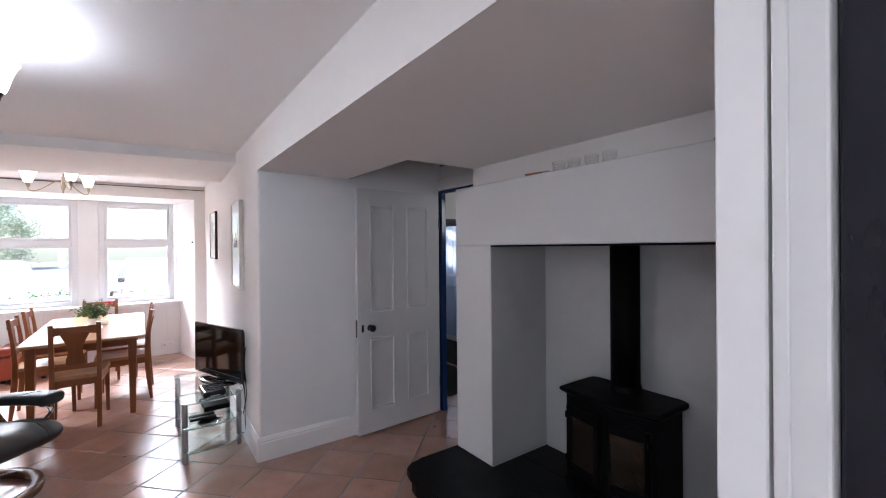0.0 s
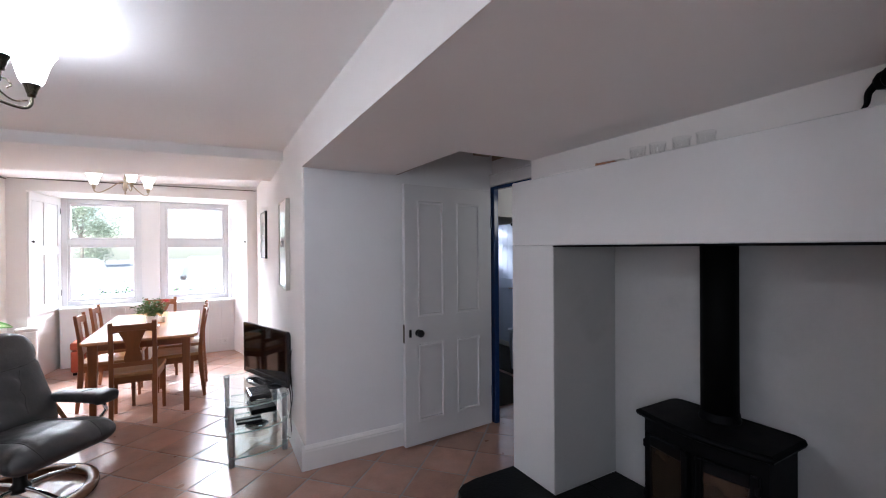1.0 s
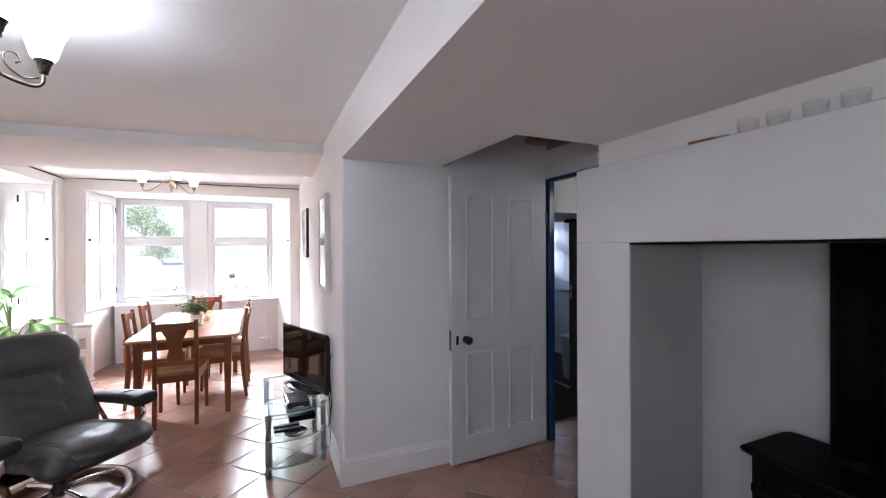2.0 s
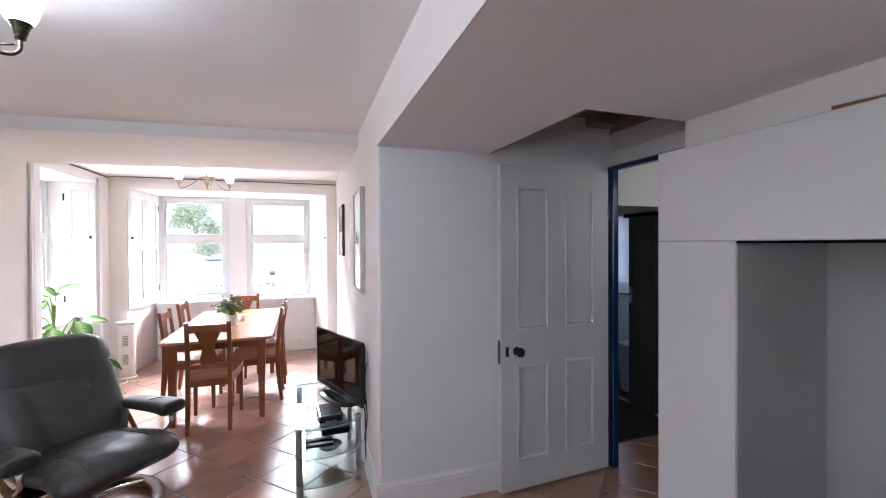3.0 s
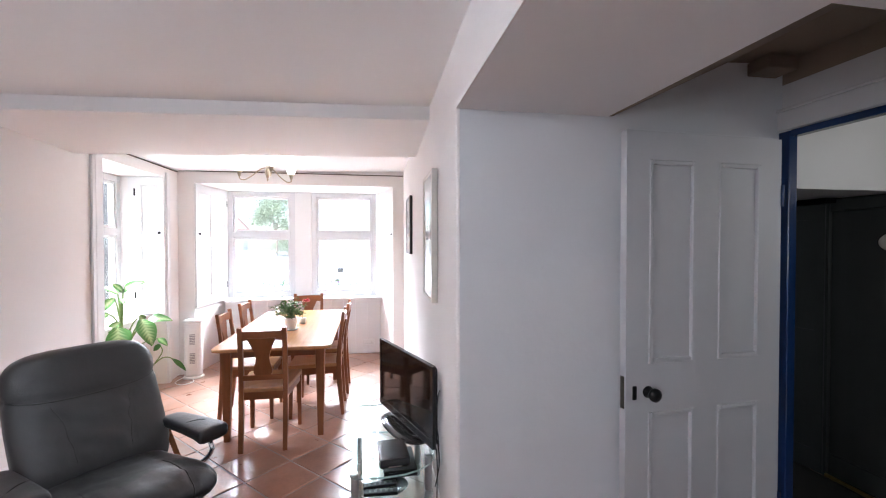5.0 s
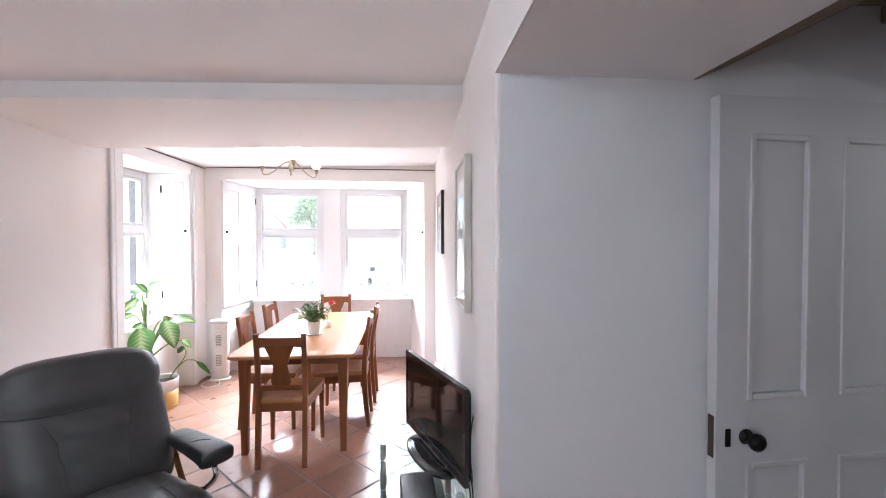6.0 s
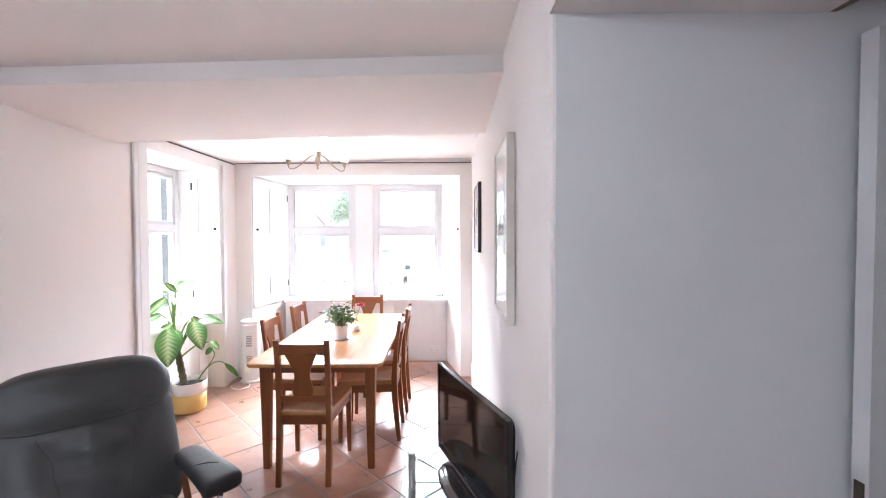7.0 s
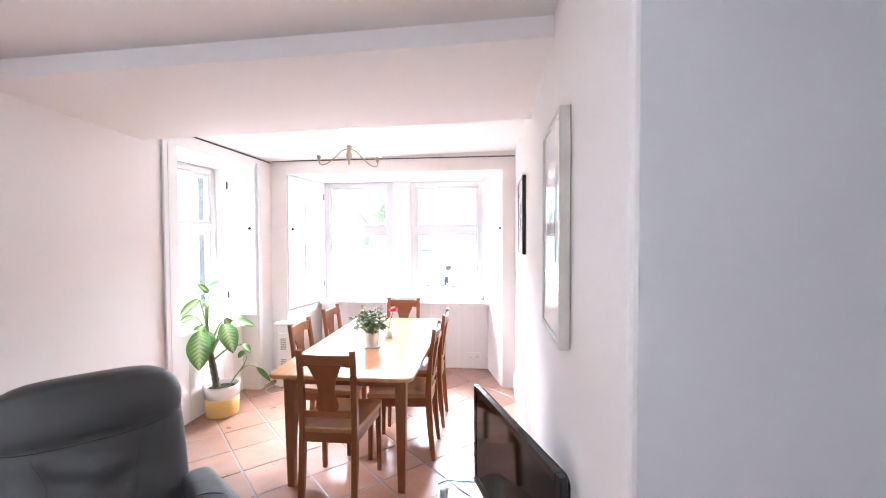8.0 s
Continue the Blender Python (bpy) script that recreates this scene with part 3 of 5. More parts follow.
casement("window_4", -0.655, 0.655, 0.952, 2.148, 1.70, "white plastic kitchen window", pose(-1.30, 2.0, 0, 0, 0, 90))

# boarding under the sills, each board a piece
boarding = structure("boarding_front", box(-0.573, 1.408, 10.150, 10.158, 0.002, 0.736), GLOSS_WHITE, "white tongue and groove boarding under the front window", "panelling")
board = mesh_of("board", box(0, 0.1608, -0.012, 0, 0, 0.73, 0.0022), GLOSS_WHITE)
for i in range(12):
    plank = new("board", board)
    plank.parent = boarding
    plank.location = (-0.545 + 0.162 * i, 10.149, 0.004)

boarding_side = structure("boarding_side", box(-1.058, -1.05, 8.218, 9.272, 0.002, 0.716), GLOSS_WHITE, "white tongue and groove boarding under the side window", "panelling")
board_side = mesh_of("board", box(0, 0.012, 0, 0.1488, 0, 0.71, 0.0022), GLOSS_WHITE)
for i in range(7):
    plank = new("board", board_side)
    plank.parent = boarding_side
    plank.location = (-1.049, 8.222 + 0.150 * i, 0.004)
structure("wall_west_below", box(-1.42, -1.06, 8.215, 9.275, 0, 0.716), WALL, "wall under the side window", "wall")
structure("sill_side", box(-1.30, -1.015, 8.217, 9.273, 0.718, 0.748, 0.006), GLOSS_WHITE, "white painted side window sill", "window sill")
side_window = casement("window_3", -0.525, 0.525, 0.750, 2.196, 1.62, "white plastic side window with a top light", pose(-1.30, 8.745, 0, 0, 0, 90))


def shutter(name, width, height, columns, m, knob_x, label):
    """A tall panelled shutter leaf; its face looks along its own -y."""
    ob = thing(name, m, label, "shutter")
    ob["kind"] = "structure"
    gap = 0.055
    pw = (width - gap * (columns + 1)) / columns
    rows = ((0.09, height * 0.50), (height * 0.56, height - 0.08))
    panels = [(gap + c * (pw + gap), gap + c * (pw + gap) + pw, z0, z1) for c in range(columns) for z0, z1 in rows]
    part("leaf", panel_door(width, height, 0.028, panels, deep=0.008), GLOSS_WHITE, ob)
    part("moulding", panel_mouldings(panels, 0.012, 0.002, 0.008), GLOSS_WHITE, ob)
    knob = turned([(0.004, 0.0), (0.006, 0.010), (0.013, 0.014), (0.016, 0.022), (0.012, 0.030), (0.002, 0.032)], n=16)
    part("knob", knob, DARK_METAL, ob, "small black knob", True, pose(knob_x, 0, 1.61 - 0.762, 90))
    for z in (0.16, height - 0.20):
        for x in (0.004 if knob_x > width / 2 else width - 0.004,):
            part("hinge", box(x - 0.008, x + 0.008, -0.004, 0.004, z, z + 0.075, 0.002), DARK_METAL, ob, "dark iron hinge")
    return ob


left_turn = math.degrees(math.atan2(0.76, 0.111))
right_turn = math.degrees(math.atan2(-0.76, 0.186))
shutter("shutter_1", 0.72, 1.412, 2, pose(-0.690, 9.575, 0.762, 0, 0, left_turn), 0.045, "white panelled shutter folded back in the window reveal")
shutter("shutter_2", 0.72, 1.412, 2, pose(1.386, 10.29, 0.762, 0, 0, right_turn), 0.675, "white panelled shutter folded back in the window reveal")
structure("shutter_backing", box(-1.160, -0.866, 9.2605, 9.2635, 0.752, 2.198), GLOSS_WHITE, "white lining round the side shutter", "trim")
shutter("shutter_3", 0.275, 1.435, 1, pose(-1.150, 9.225, 0.762, 0, 0, 1.5), 0.240, "white panelled shutter standing ajar at the side window")
structure("shutter_box", box(-1.228, -0.905, 9.264, 9.273, 0.75, 2.199), GLOSS_WHITE, "white lining behind the side shutter", "trim")
# solid strip in the grille's grey; its colour is the gap's shade
structure("shutter_gap_shade", box(-0.903, -0.884, 9.262, 9.273, 0.75, 2.199), GREY_GRILLE, "grey strip that gives the shade of the gap beside the side shutter", "trim")

# architrave of the side window
for name, a in (("architrave_side", (8.07, 8.213)), ("architrave_side_far", (9.277, 9.36))):
    bm = box(-0.8785, -0.862, a[0], a[1], 0.0, 2.255, 0.004)
    add_box(bm, -0.862, -0.857, a[0], a[0] + 0.030, 0.0, 2.255, 0.003)
    add_box(bm, -0.862, -0.859, a[0] + 0.045, a[0] + 0.06, 0.0, 2.255, 0.002)
    structure(name, bm, GLOSS_WHITE, "white moulded architrave of the side window", "architrave")

# ---- hall doorway: blue lining, white head board, panelled door ----
for name, y0, y1 in (("doorway_post", 6.048, 6.103), ("doorway_post_far", 5.30, 5.36)):
    bm = box(3.200, 3.246, y0, y1, 0, 2.028, 0.003)
    structure(name, bm, BLUE, "dark blue gloss painted door frame", "door frame")
structure("doorway_head", box(3.200, 3.246, 5.362, 6.046, 2.000, 2.030, 0.003), BLUE, "dark blue gloss painted door frame", "door frame")
head = box(3.190, 3.2195, 5.24, 6.103, 2.034, 2.122, 0.003)
add_box(head, 3.180, 3.2195, 5.24, 6.103, 2.122, 2.134, 0.003)
structure("doorway_head_board", head, PLASTER, "white painted board over the door", "architrave")

DOOR_W, DOOR_H = 0.822, 1.972
door_turn = math.degrees(math.atan2(0.045, 0.82))
door = thing("door_1", pose(2.347, 6.012, 0.014, 0, 0, door_turn), "white painted four-panel door standing wide open", "door")
door["kind"] = "structure"
door_panels = [(0.112, 0.350, 0.17, 0.76), (0.472, 0.706, 0.17, 0.76), (0.112, 0.350, 0.97, 1.85), (0.472, 0.706, 0.97, 1.85)]
part("leaf", panel_door(DOOR_W, DOOR_H, 0.040, door_panels, deep=0.012), DOOR_WHITE, door)
part("moulding", panel_mouldings(door_panels, 0.020, 0.004, 0.012), DOOR_WHITE, door)
knob_profile = [(0.024, 0.0), (0.026, 0.004), (0.012, 0.008), (0.010, 0.022), (0.020, 0.030), (0.029, 0.042), (0.028, 0.054), (0.016, 0.064), (0.001, 0.066)]
part("door_knob", turned(knob_profile, n=24), DARK_METAL, door, "round black door knob", True, pose(0.108, 0, 0.850, 90))
part("keyhole_plate", box(0.032, 0.052, -0.006, 0.0, 0.820, 0.880, 0.004, 2), DARK_METAL, door, "black escutcheon")
part("lock_edge", box(-0.003, 0.0, 0.008, 0.032, 0.78, 0.92, 0.001), BRONZE, door, "worn brass lock plate")
for z in (0.22, 1.66):
    part("hinge", turned([(0.008, 0.0), (0.008, 0.10)], (DOOR_W + 0.004, -0.004, z), 12), BLUE, door)

# dark boarding, mat and sign in the hall
dark_wall = structure("hall_boarding", box(4.180, 4.205, 5.01, 6.60, 0.004, 1.785), DARK_PAINT, "charcoal painted boarded hall wall", "panelling")
for i in range(4):
    part("board", box(4.168, 4.179, 6.595 - 0.396 * (i + 1), 6.5945 - 0.396 * i, 0.16, 1.70, 0.0012), DARK_PAINT, dark_wall)
part("kick_board", box(4.160, 4.179, 5.02, 6.595, 0.03, 0.155, 0.004), DARK_PAINT, dark_wall)
part("capping", box(4.150, 4.179, 5.02, 6.60, 1.705, 1.78, 0.006), DARK_PAINT, dark_wall)
structure("hall_door_jamb", box(4.150, 4.2095, 6.6005, 6.6195, 0.004, 1.75), DARK_PAINT, "charcoal painted door jamb", "door frame")
dark_door = thing("door_2", pose(4.175, 6.62, 0.012, 0, 0, 97), "charcoal painted hall door standing ajar", "door")
dark_door["kind"] = "structure"
part("leaf", panel_door(0.27, 1.74, 0.036, [(0.06, 0.21, 0.14, 0.80), (0.06, 0.21, 0.92, 1.64)], deep=0.006), DARK_PAINT, dark_door)
structure("hall_door_head", box(4.08, 4.208, 6.56, 6.93, 1.752, 1.786, 0.006), IRON, "black painted ledge over the hall door", "trim")
structure("door_threshold", box(4.135, 4.158, 5.20, 6.60, 0.0, 0.028, 0.006, 2), BRASS, "bright brass threshold strip", "threshold")
part("lever_handle", tube([(0.245, 0.034, 1.035), (0.245, 0.074, 1.035), (0.262, 0.082, 1.035), (0.330, 0.084, 1.030)], 0.008, 10), CHROME, dark_door, "bright chrome lever handle", True)
part("handle_plate", box(0.228, 0.262, 0.0355, 0.041, 0.95, 1.10, 0.004), CHROME, dark_door)
pale = structure("boarding_washroom", box(5.050, 5.0595, 6.63, 8.595, 0.006, 2.29), PALE_BLUE, "pale lavender tongue and groove boarding in the washroom", "panelling")
lavender_board = mesh_of("board", box(0, 0.012, 0, 0.1285, 0, 2.28, 0.003), PALE_BLUE)
for i in range(15):
    plank = new("board", lavender_board)
    plank.parent = pale
    plank.location = (5.0375, 6.635 + 0.130 * i, 0.008)
part("dado_rail", box(5.008, 5.037, 6.64, 8.59, 0.885, 1.045, 0.005), PALE_BLUE, pale)
part("skirting_strip", box(5.018, 5.037, 6.64, 8.59, 0.006, 0.075, 0.004), GLOSS_WHITE, pale, "white skirting strip")
casement("window_5", -0.249, 0.249, 1.252, 1.978, 1.70, "small white washroom window", pose(4.70, 8.66, 0))
waste = thing("waste_bin", pose(4.43, 7.20, 0.0045, 0, 0, 8), "pale blue plastic waste bin on the washroom floor", "bin")


def bin_ring(half, z):
    return [Vector((x, y, z)) for x, y in rounded_outline(-half, half, -half * 0.8, half * 0.8, 0.03)]


part("body", add_loft(bmesh.new(), [bin_ring(0.085, 0.0), bin_ring(0.09, 0.006), bin_ring(0.120, 0.46)]), PALE_BLUE, waste)
part("rim", add_loft(bmesh.new(), [bin_ring(0.122, 0.4605), bin_ring(0.128, 0.466), bin_ring(0.128, 0.484), bin_ring(0.120, 0.49)]), PALE_BLUE, waste, "rolled pale rim")
tagged(part("door_mat", box(3.47, 4.13, 6.33, 7.6, 0.002, 0.014, 0.004), RUG), "dark coir mat on the hall floor", "mat")

sign = thing("wall_sign", pose(4.1675, 6.225, 1.508, 90, 0, -90), "white oval enamel sign with black lettering and rim", "sign")
rim = bmesh.new()
add_loft(rim, [ring_points((0, 0, z), (1, 0, 0), (0, 1, 0), 0.128 * k, 0.073 * k, 2.0, 36) for z, k in ((0.0, 1.0), (0.006, 1.0), (0.009, 0.97))])
part("rim", rim, DARK_METAL, sign, "black rim")
plaque = bmesh.new()
add_loft(plaque, [ring_points((0, 0, z), (1, 0, 0), (0, 1, 0), 0.117 * k, 0.063 * k, 2.0, 36) for z, k in ((0.009, 1.0), (0.0115, 1.0), (0.013, 0.96))])
part("plaque", plaque, SIGN_WHITE, sign)
for word, dy, size in (("CEAD", 0.021, 0.040), ("MILE", -0.014, 0.040), ("FAILTE", -0.047, 0.036)):
    text = bpy.data.curves.new("lettering", "FONT")
    text.body, text.align_x, text.size, text.extrude = word, "CENTER", size, 0.0008
    text.materials.append(DARK_METAL)
    letters = new("lettering", text)
    letters.parent = sign
    letters.location = (0, dy, 0.0142)

# frame post and dark door by the start of the walk
structure("post_inner", box(1.706, 1.86, 3.158, 3.226, 0, 2.047, 0.003), SCUFFED, "scuffed white painted frame post", "door frame")
post = box(1.694, 1.74, 3.086, 3.150, 0, 2.047, 0.005, 2)
add_box(post, 1.688, 1.694, 3.128, 3.148, 0, 2.047, 0.003, 2)
structure("post_architrave", post, GLOSS_WHITE, "white painted architrave with a bead", "architrave")
tagged(part("door_4", box(1.715, 1.738, 2.25, 3.082, 0.01, 2.045, 0.004), BLACK_DOOR), "blue-black gloss painted door beside the white post", "door", kind="structure")
part("nail", turned([(0.0035, 0.0), (0.003, 0.0015), (0.0005, 0.002)], n=10), DARK_METAL, bpy.data.objects["post_architrave"], "", True, pose(1.6935, 3.118, 1.10, 0, -90, 0))

# hearth
slab = [(2.31, 3.16), (2.723, 3.16), (2.723, 5.222), (2.44, 5.222), (2.34, 5.205), (2.285, 5.165), (2.268, 5.10), (2.268, 3.16)]
hearth = thing("hearth", pose(0, 0, 0), "raised black slate hearth with a rounded corner", "hearth")
hearth["kind"] = "structure"
part("slab", prism([p for p in slab if p != (2.31, 3.16)], 0.098, 0.142), SLATE, hearth)
part("plinth", prism([(2.30, 3.16), (2.72, 3.16), (2.72, 5.20), (2.36, 5.185), (2.31, 5.15), (2.30, 5.09)], 0.0, 0.097), SLATE, hearth)
for i in range(2):
    for k in range(3):
        part("slate_tile", box(2.727 + 0.25 * i, 2.974 + 0.25 * i, 3.345 + 0.508 * k, 3.849 + 0.508 * k, 0.02, 0.140, 0.002), SLATE, hearth)

# ---- dining table and chairs ----
def dining_table():
    t = thing("dining_table", pose(0.56, 8.44, 0), "long cherry wood dining table with rounded corners and tapered legs", "table")
    rings = [[Vector((x, y, z)) for x, y in rounded_outline(-0.425 + d, 0.425 - d, -0.845 + d, 0.865 - d, 0.06)]
             for d, z in ((0.012, 0.713), (0.002, 0.717), (0.0, 0.726), (0.001, 0.736), (0.007, 0.7405))]
    part("tabletop", add_loft(bmesh.new(), rings), TABLE_TOP, t, "warm oiled wooden table top")
    for x in (-0.36, 0.325):
        for y in (-0.665, 0.665):
            part("leg", bar((x, y, 0.713), (x, y, 0.0), 0.068, 0.068, (1, 0, 0), 0.042, 0.042), WOOD_Z, t)
    for x in (-0.36, 0.325):
        part("apron", box(x - 0.011, x + 0.011, -0.631, 0.631, 0.632, 0.712, 0.002), WOOD_Y, t)
    for y in (-0.665, 0.665):
        part("apron", box(-0.326, 0.291, y - 0.011, y + 0.011, 0.632, 0.712, 0.002), WOOD_X, t)
    return t


def chair_sections(x, pts, w, d):
    """A curved back post: rectangular sections through (y, z) points."""
    line = smooth_line([(x, y, z) for y, z in pts], 5)
    rings = []
    for i, p in enumerate(line):
        way = (line[min(i + 1, len(line) - 1)] - line[max(i - 1, 0)]).normalized()
        k = i / (len(line) - 1)
        dd = d * (0.75 + 0.5 * math.sin(math.pi * min(1, k * 1.25)))
        rings.append(ring_points(p, (1, 0, 0), Vector((1, 0, 0)).cross(way), w / 2, dd / 2, 7.0, 16))
    return add_loft(bmesh.new(), rings)


def dining_chair(m):
    """A wooden chair; its back legs stand on y = 0 and it faces along +y."""
    c = thing("dining_chair", m, "cherry wood dining chair with a vase-shaped splat", "chair", "chairs round the dining table")
    for x in (-0.152, 0.152):
        part("back_post", chair_sections(x, [(0.0, 0.0), (0.022, 0.22), (0.034, 0.44), (0.022, 0.66), (-0.008, 0.90)], 0.034, 0.036), WOOD_Z, c)
    crest = []
    for i in range(9):
        k = i / 8
        x = -0.137 + 0.274 * k
        bow = -0.014 * math.sin(math.pi * k)
        crest.append([Vector((x, y + bow, z)) for y, z in ((-0.012, 0.806 + 0.014 * math.sin(math.pi * k)), (0.008, 0.806 + 0.014 * math.sin(math.pi * k)), (0.004, 0.876), (-0.014, 0.876))])
    part("crest_rail", add_loft(bmesh.new(), crest), WOOD_X, c)
    part("lower_rail", box(-0.138, 0.138, 0.012, 0.031, 0.514, 0.552, 0.003), WOOD_X, c)
    half = [(0.052, 0.548), (0.064, 0.570), (0.062, 0.600), (0.050, 0.645), (0.046, 0.680), (0.054, 0.725), (0.074, 0.770), (0.092, 0.812), (0.096, 0.826)]
    rings = []
    for w, z in half:
        y = 0.020 - 0.045 * ((z - 0.54) / 0.29) ** 1.3
        rings.append([Vector((-w, y - 0.006, z)), Vector((w, y - 0.006, z)), Vector((w, y + 0.006, z)), Vector((-w, y + 0.006, z))])
    part("splat", add_loft(bmesh.new(), rings), WOOD_Z, c)
    seat = bmesh.new()
    outline = [(-0.165, 0.020), (0.165, 0.020), (0.186, 0.20), (0.206, 0.42), (0.196, 0.452), (-0.196, 0.452), (-0.206, 0.42), (-0.186, 0.20)]
    rings = [[Vector((x * k, 0.235 + (y - 0.235) * k, z)) for x, y in outline] for k, z in ((0.985, 0.428), (1.0, 0.434), (1.0, 0.450), (0.98, 0.458), (0.80, 0.455), (0.4, 0.448))]
    part("seat", add_loft(seat, rings), SEAT_TAN, c, "polished light wooden seat")
    for x in (-0.182, 0.182):
        part("front_leg", bar((x, 0.425, 0.428), (x * 1.02, 0.432, 0.0), 0.036, 0.036, (1, 0, 0), 0.026, 0.026), WOOD_Z, c)
        part("side_rail", bar((x * 0.84, 0.045, 0.398), (x, 0.410, 0.398), 0.020, 0.058), WOOD_Y, c)
    part("front_rail", box(-0.165, 0.165, 0.416, 0.436, 0.370, 0.427, 0.002), WOOD_X, c)
    part("back_rail", box(-0.136, 0.136, 0.024, 0.044, 0.370, 0.427, 0.002), WOOD_X, c)
    return c


dining_table()
chair = dining_chair(pose(0.507, 7.562, 0))
for m in (pose(1.030, 8.295, 0, 0, 0, 90), pose(1.045, 8.80, 0, 0, 0, 90), pose(0.005, 8.335, 0, 0, 0, -90), pose(0.0, 8.97, 0, 0, 0, -92),
          pose(0.545, 9.545, 0, 0, 0, 180)):
    copy_thing(chair, m)


# ---- recliner armchair ----
def cushion_rings(path, widths, thick, power=3.0, n=28, belly=0.0, top=0.20):
    """The rings of a padded slab along a line of (y, z) points, rounded at its ends; widths and thick: half sizes from start to end."""
    line = smooth_line([(0, y, z) for y, z in path], 8)
    rings, last = [], len(line) - 1
    for i, p in enumerate(line):
        way = (line[min(i + 1, last)] - line[max(i - 1, 0)]).normalized()
        k = i / last
        w = widths[0] + (widths[1] - widths[0]) * k
        h = thick[0] + (thick[1] - thick[0]) * k
        end = min(k, 1 - k) * 2
        puff = min(1.0, 0.30 + 0.70 * math.sqrt(max(0.0, 1 - (1 - min(1, end / 0.28)) ** 2)))
        less = top if k > 0.5 else 0.15
        span = 0.30 + (top * 0.6 if k > 0.5 else 0)
        wide = min(1.0, 1 - less + less * math.sqrt(max(0.0, 1 - (1 - min(1, end / span)) ** 2)))
        rings.append(ring_points(p, (1, 0, 0), Vector((1, 0, 0)).cross(way), w * wide * (1 + belly * math.sin(math.pi * k)), h * puff, power, n))
    return rings


def cushion(path, widths, thick, power=3.0, n=28, belly=0.0, top=0.20):
    return add_loft(bmesh.new(), cushion_rings(path, widths, thick, power, n, belly, top))


def armchair(m):
    a = thing("recliner_armchair", m, "grey leather recliner armchair on a round bentwood base", "armchair")
    back_rings = cushion_rings([(-0.13, 0.33), (-0.22, 0.49), (-0.315, 0.65), (-0.385, 0.80), (-0.425, 0.90), (-0.435, 0.962)], (0.306, 0.290), (0.092, 0.082), 2.8, 96, 0.06, 0.56)
    count, last = 96, len(back_rings) - 1

    def head_row(col):
        """The row of the seam under the head cushion: it sags towards the middle."""
        k = (col - 50) / 44
        return last * (0.545 - 0.075 * math.sin(math.pi * min(1, max(0, k))))

    def lumbar_col(row, side):
        """The column of a lumbar seam: it leans inwards on its way down."""
        k = row / (last * 0.5)
        return 72 + side * (3.6 + 3.6 * k * k)

    lines = []
    for r, ring in enumerate(back_rings):
        lines.append([])
        for c, p in enumerate(ring):
            out = (p - sum(ring, Vector()) / count).normalized()
            deep = 0.0
            if 48 < c < 96:
                away = r - head_row(c)
                deep -= 0.013 * math.exp(-(away / 0.9) ** 2) - 0.008 * math.exp(-((away - 4) / 3.0) ** 2)
                if away < 0:
                    for side in (-1, 1):
                        deep -= 0.006 * math.exp(-((c - lumbar_col(r, side)) / 0.8) ** 2) * min(1, r / 6)
                    worn = math.exp(-((c - 72) / 7) ** 2) * math.exp(-((away + 7) / 6) ** 2)
                    deep += 0.042 * worn * noise.noise(Vector((p.x * 9 + p.z * 5, p.z * 16 - p.x * 6, 1.7)))
            lines[-1].append(p + out * deep + Vector((-0.016, 0, 0)))
    part("backrest", add_loft(bmesh.new(), lines), LEATHER, a, smooth=True)

    def on_back(row, col):
        r, c = min(int(row), last - 1), int(col)
        f, g = row - r, col - c
        p = lines[r][c] * (1 - f) + lines[r + 1][c] * f
        q = lines[r][(c + 1) % count] * (1 - f) + lines[r + 1][(c + 1) % count] * f
        return p * (1 - g) + q * g

    part("seam", tube([on_back(head_row(c), c) for c in range(51, 94)], 0.0030, 6, 1), SEAM, a, "dark stitched seam")
    for side in (-1, 1):
        part("seam", tube([on_back(r, lumbar_col(r, side)) for r in range(5, 19)], 0.0016, 6, 2), SEAM, a)

    # seat: two side rolls and a middle panel, creased where they meet
    seat_rings = cushion_rings([(-0.22, 0.340), (-0.05, 0.352), (0.12, 0.372), (0.27, 0.392), (0.365, 0.372), (0.405, 0.322)], (0.268, 0.292), (0.078, 0.066), 2.6, 96, 0.04, 0.30)
    last_row = len(seat_rings) - 1

    def crease_col(row, side):
        k = row / last_row
        return 24 + side * (7.5 + 5.0 * (k - 0.55) ** 2)

    top_side = 24 if seat_rings[20][24].z > seat_rings[20][72].z else 72
    pads = []
    for r, ring in enumerate(seat_rings):
        pads.append([])
        for c, p in enumerate(ring):
            mid = sum(ring, Vector()) / count
            out = (p - mid).normalized()
            deep = 0.0
            for side in (-1, 1):
                deep -= 0.010 * math.exp(-((c - (crease_col(r, side) - 24 + top_side)) / 0.9) ** 2)
            if abs(c - top_side) < 24:
                deep -= 0.010 * math.exp(-((r - last_row * 0.60 - 0.02 * (c - top_side) ** 2) / 1.1) ** 2) * (abs(c - top_side) > 7.5)
                deep += 0.008 * noise.noise(Vector((p.x * 14, p.y * 14, 4.2)))
            pads[-1].append(p + out * deep)
    part("seat_cushion", add_loft(bmesh.new(), pads), LEATHER, a, smooth=True)
    for side in (-1, 1):
        part("seam", tube([pads[r][int(round(crease_col(r, side))) - 24 + top_side] for r in range(16, last_row - 1, 2)], 0.0022, 6, 2), SEAM, a)
    for side in (-1, 1):
        arm = part("armrest", cushion([(-0.24, 0.498), (-0.08, 0.512), (0.08, 0.524), (0.20, 0.528), (0.250, 0.520)], (0.056, 0.080), (0.030, 0.044), 3.6, 32), LEATHER, a, smooth=True)
        arm.location = (0.352 * side, 0, -0.012 if side > 0 else 0)
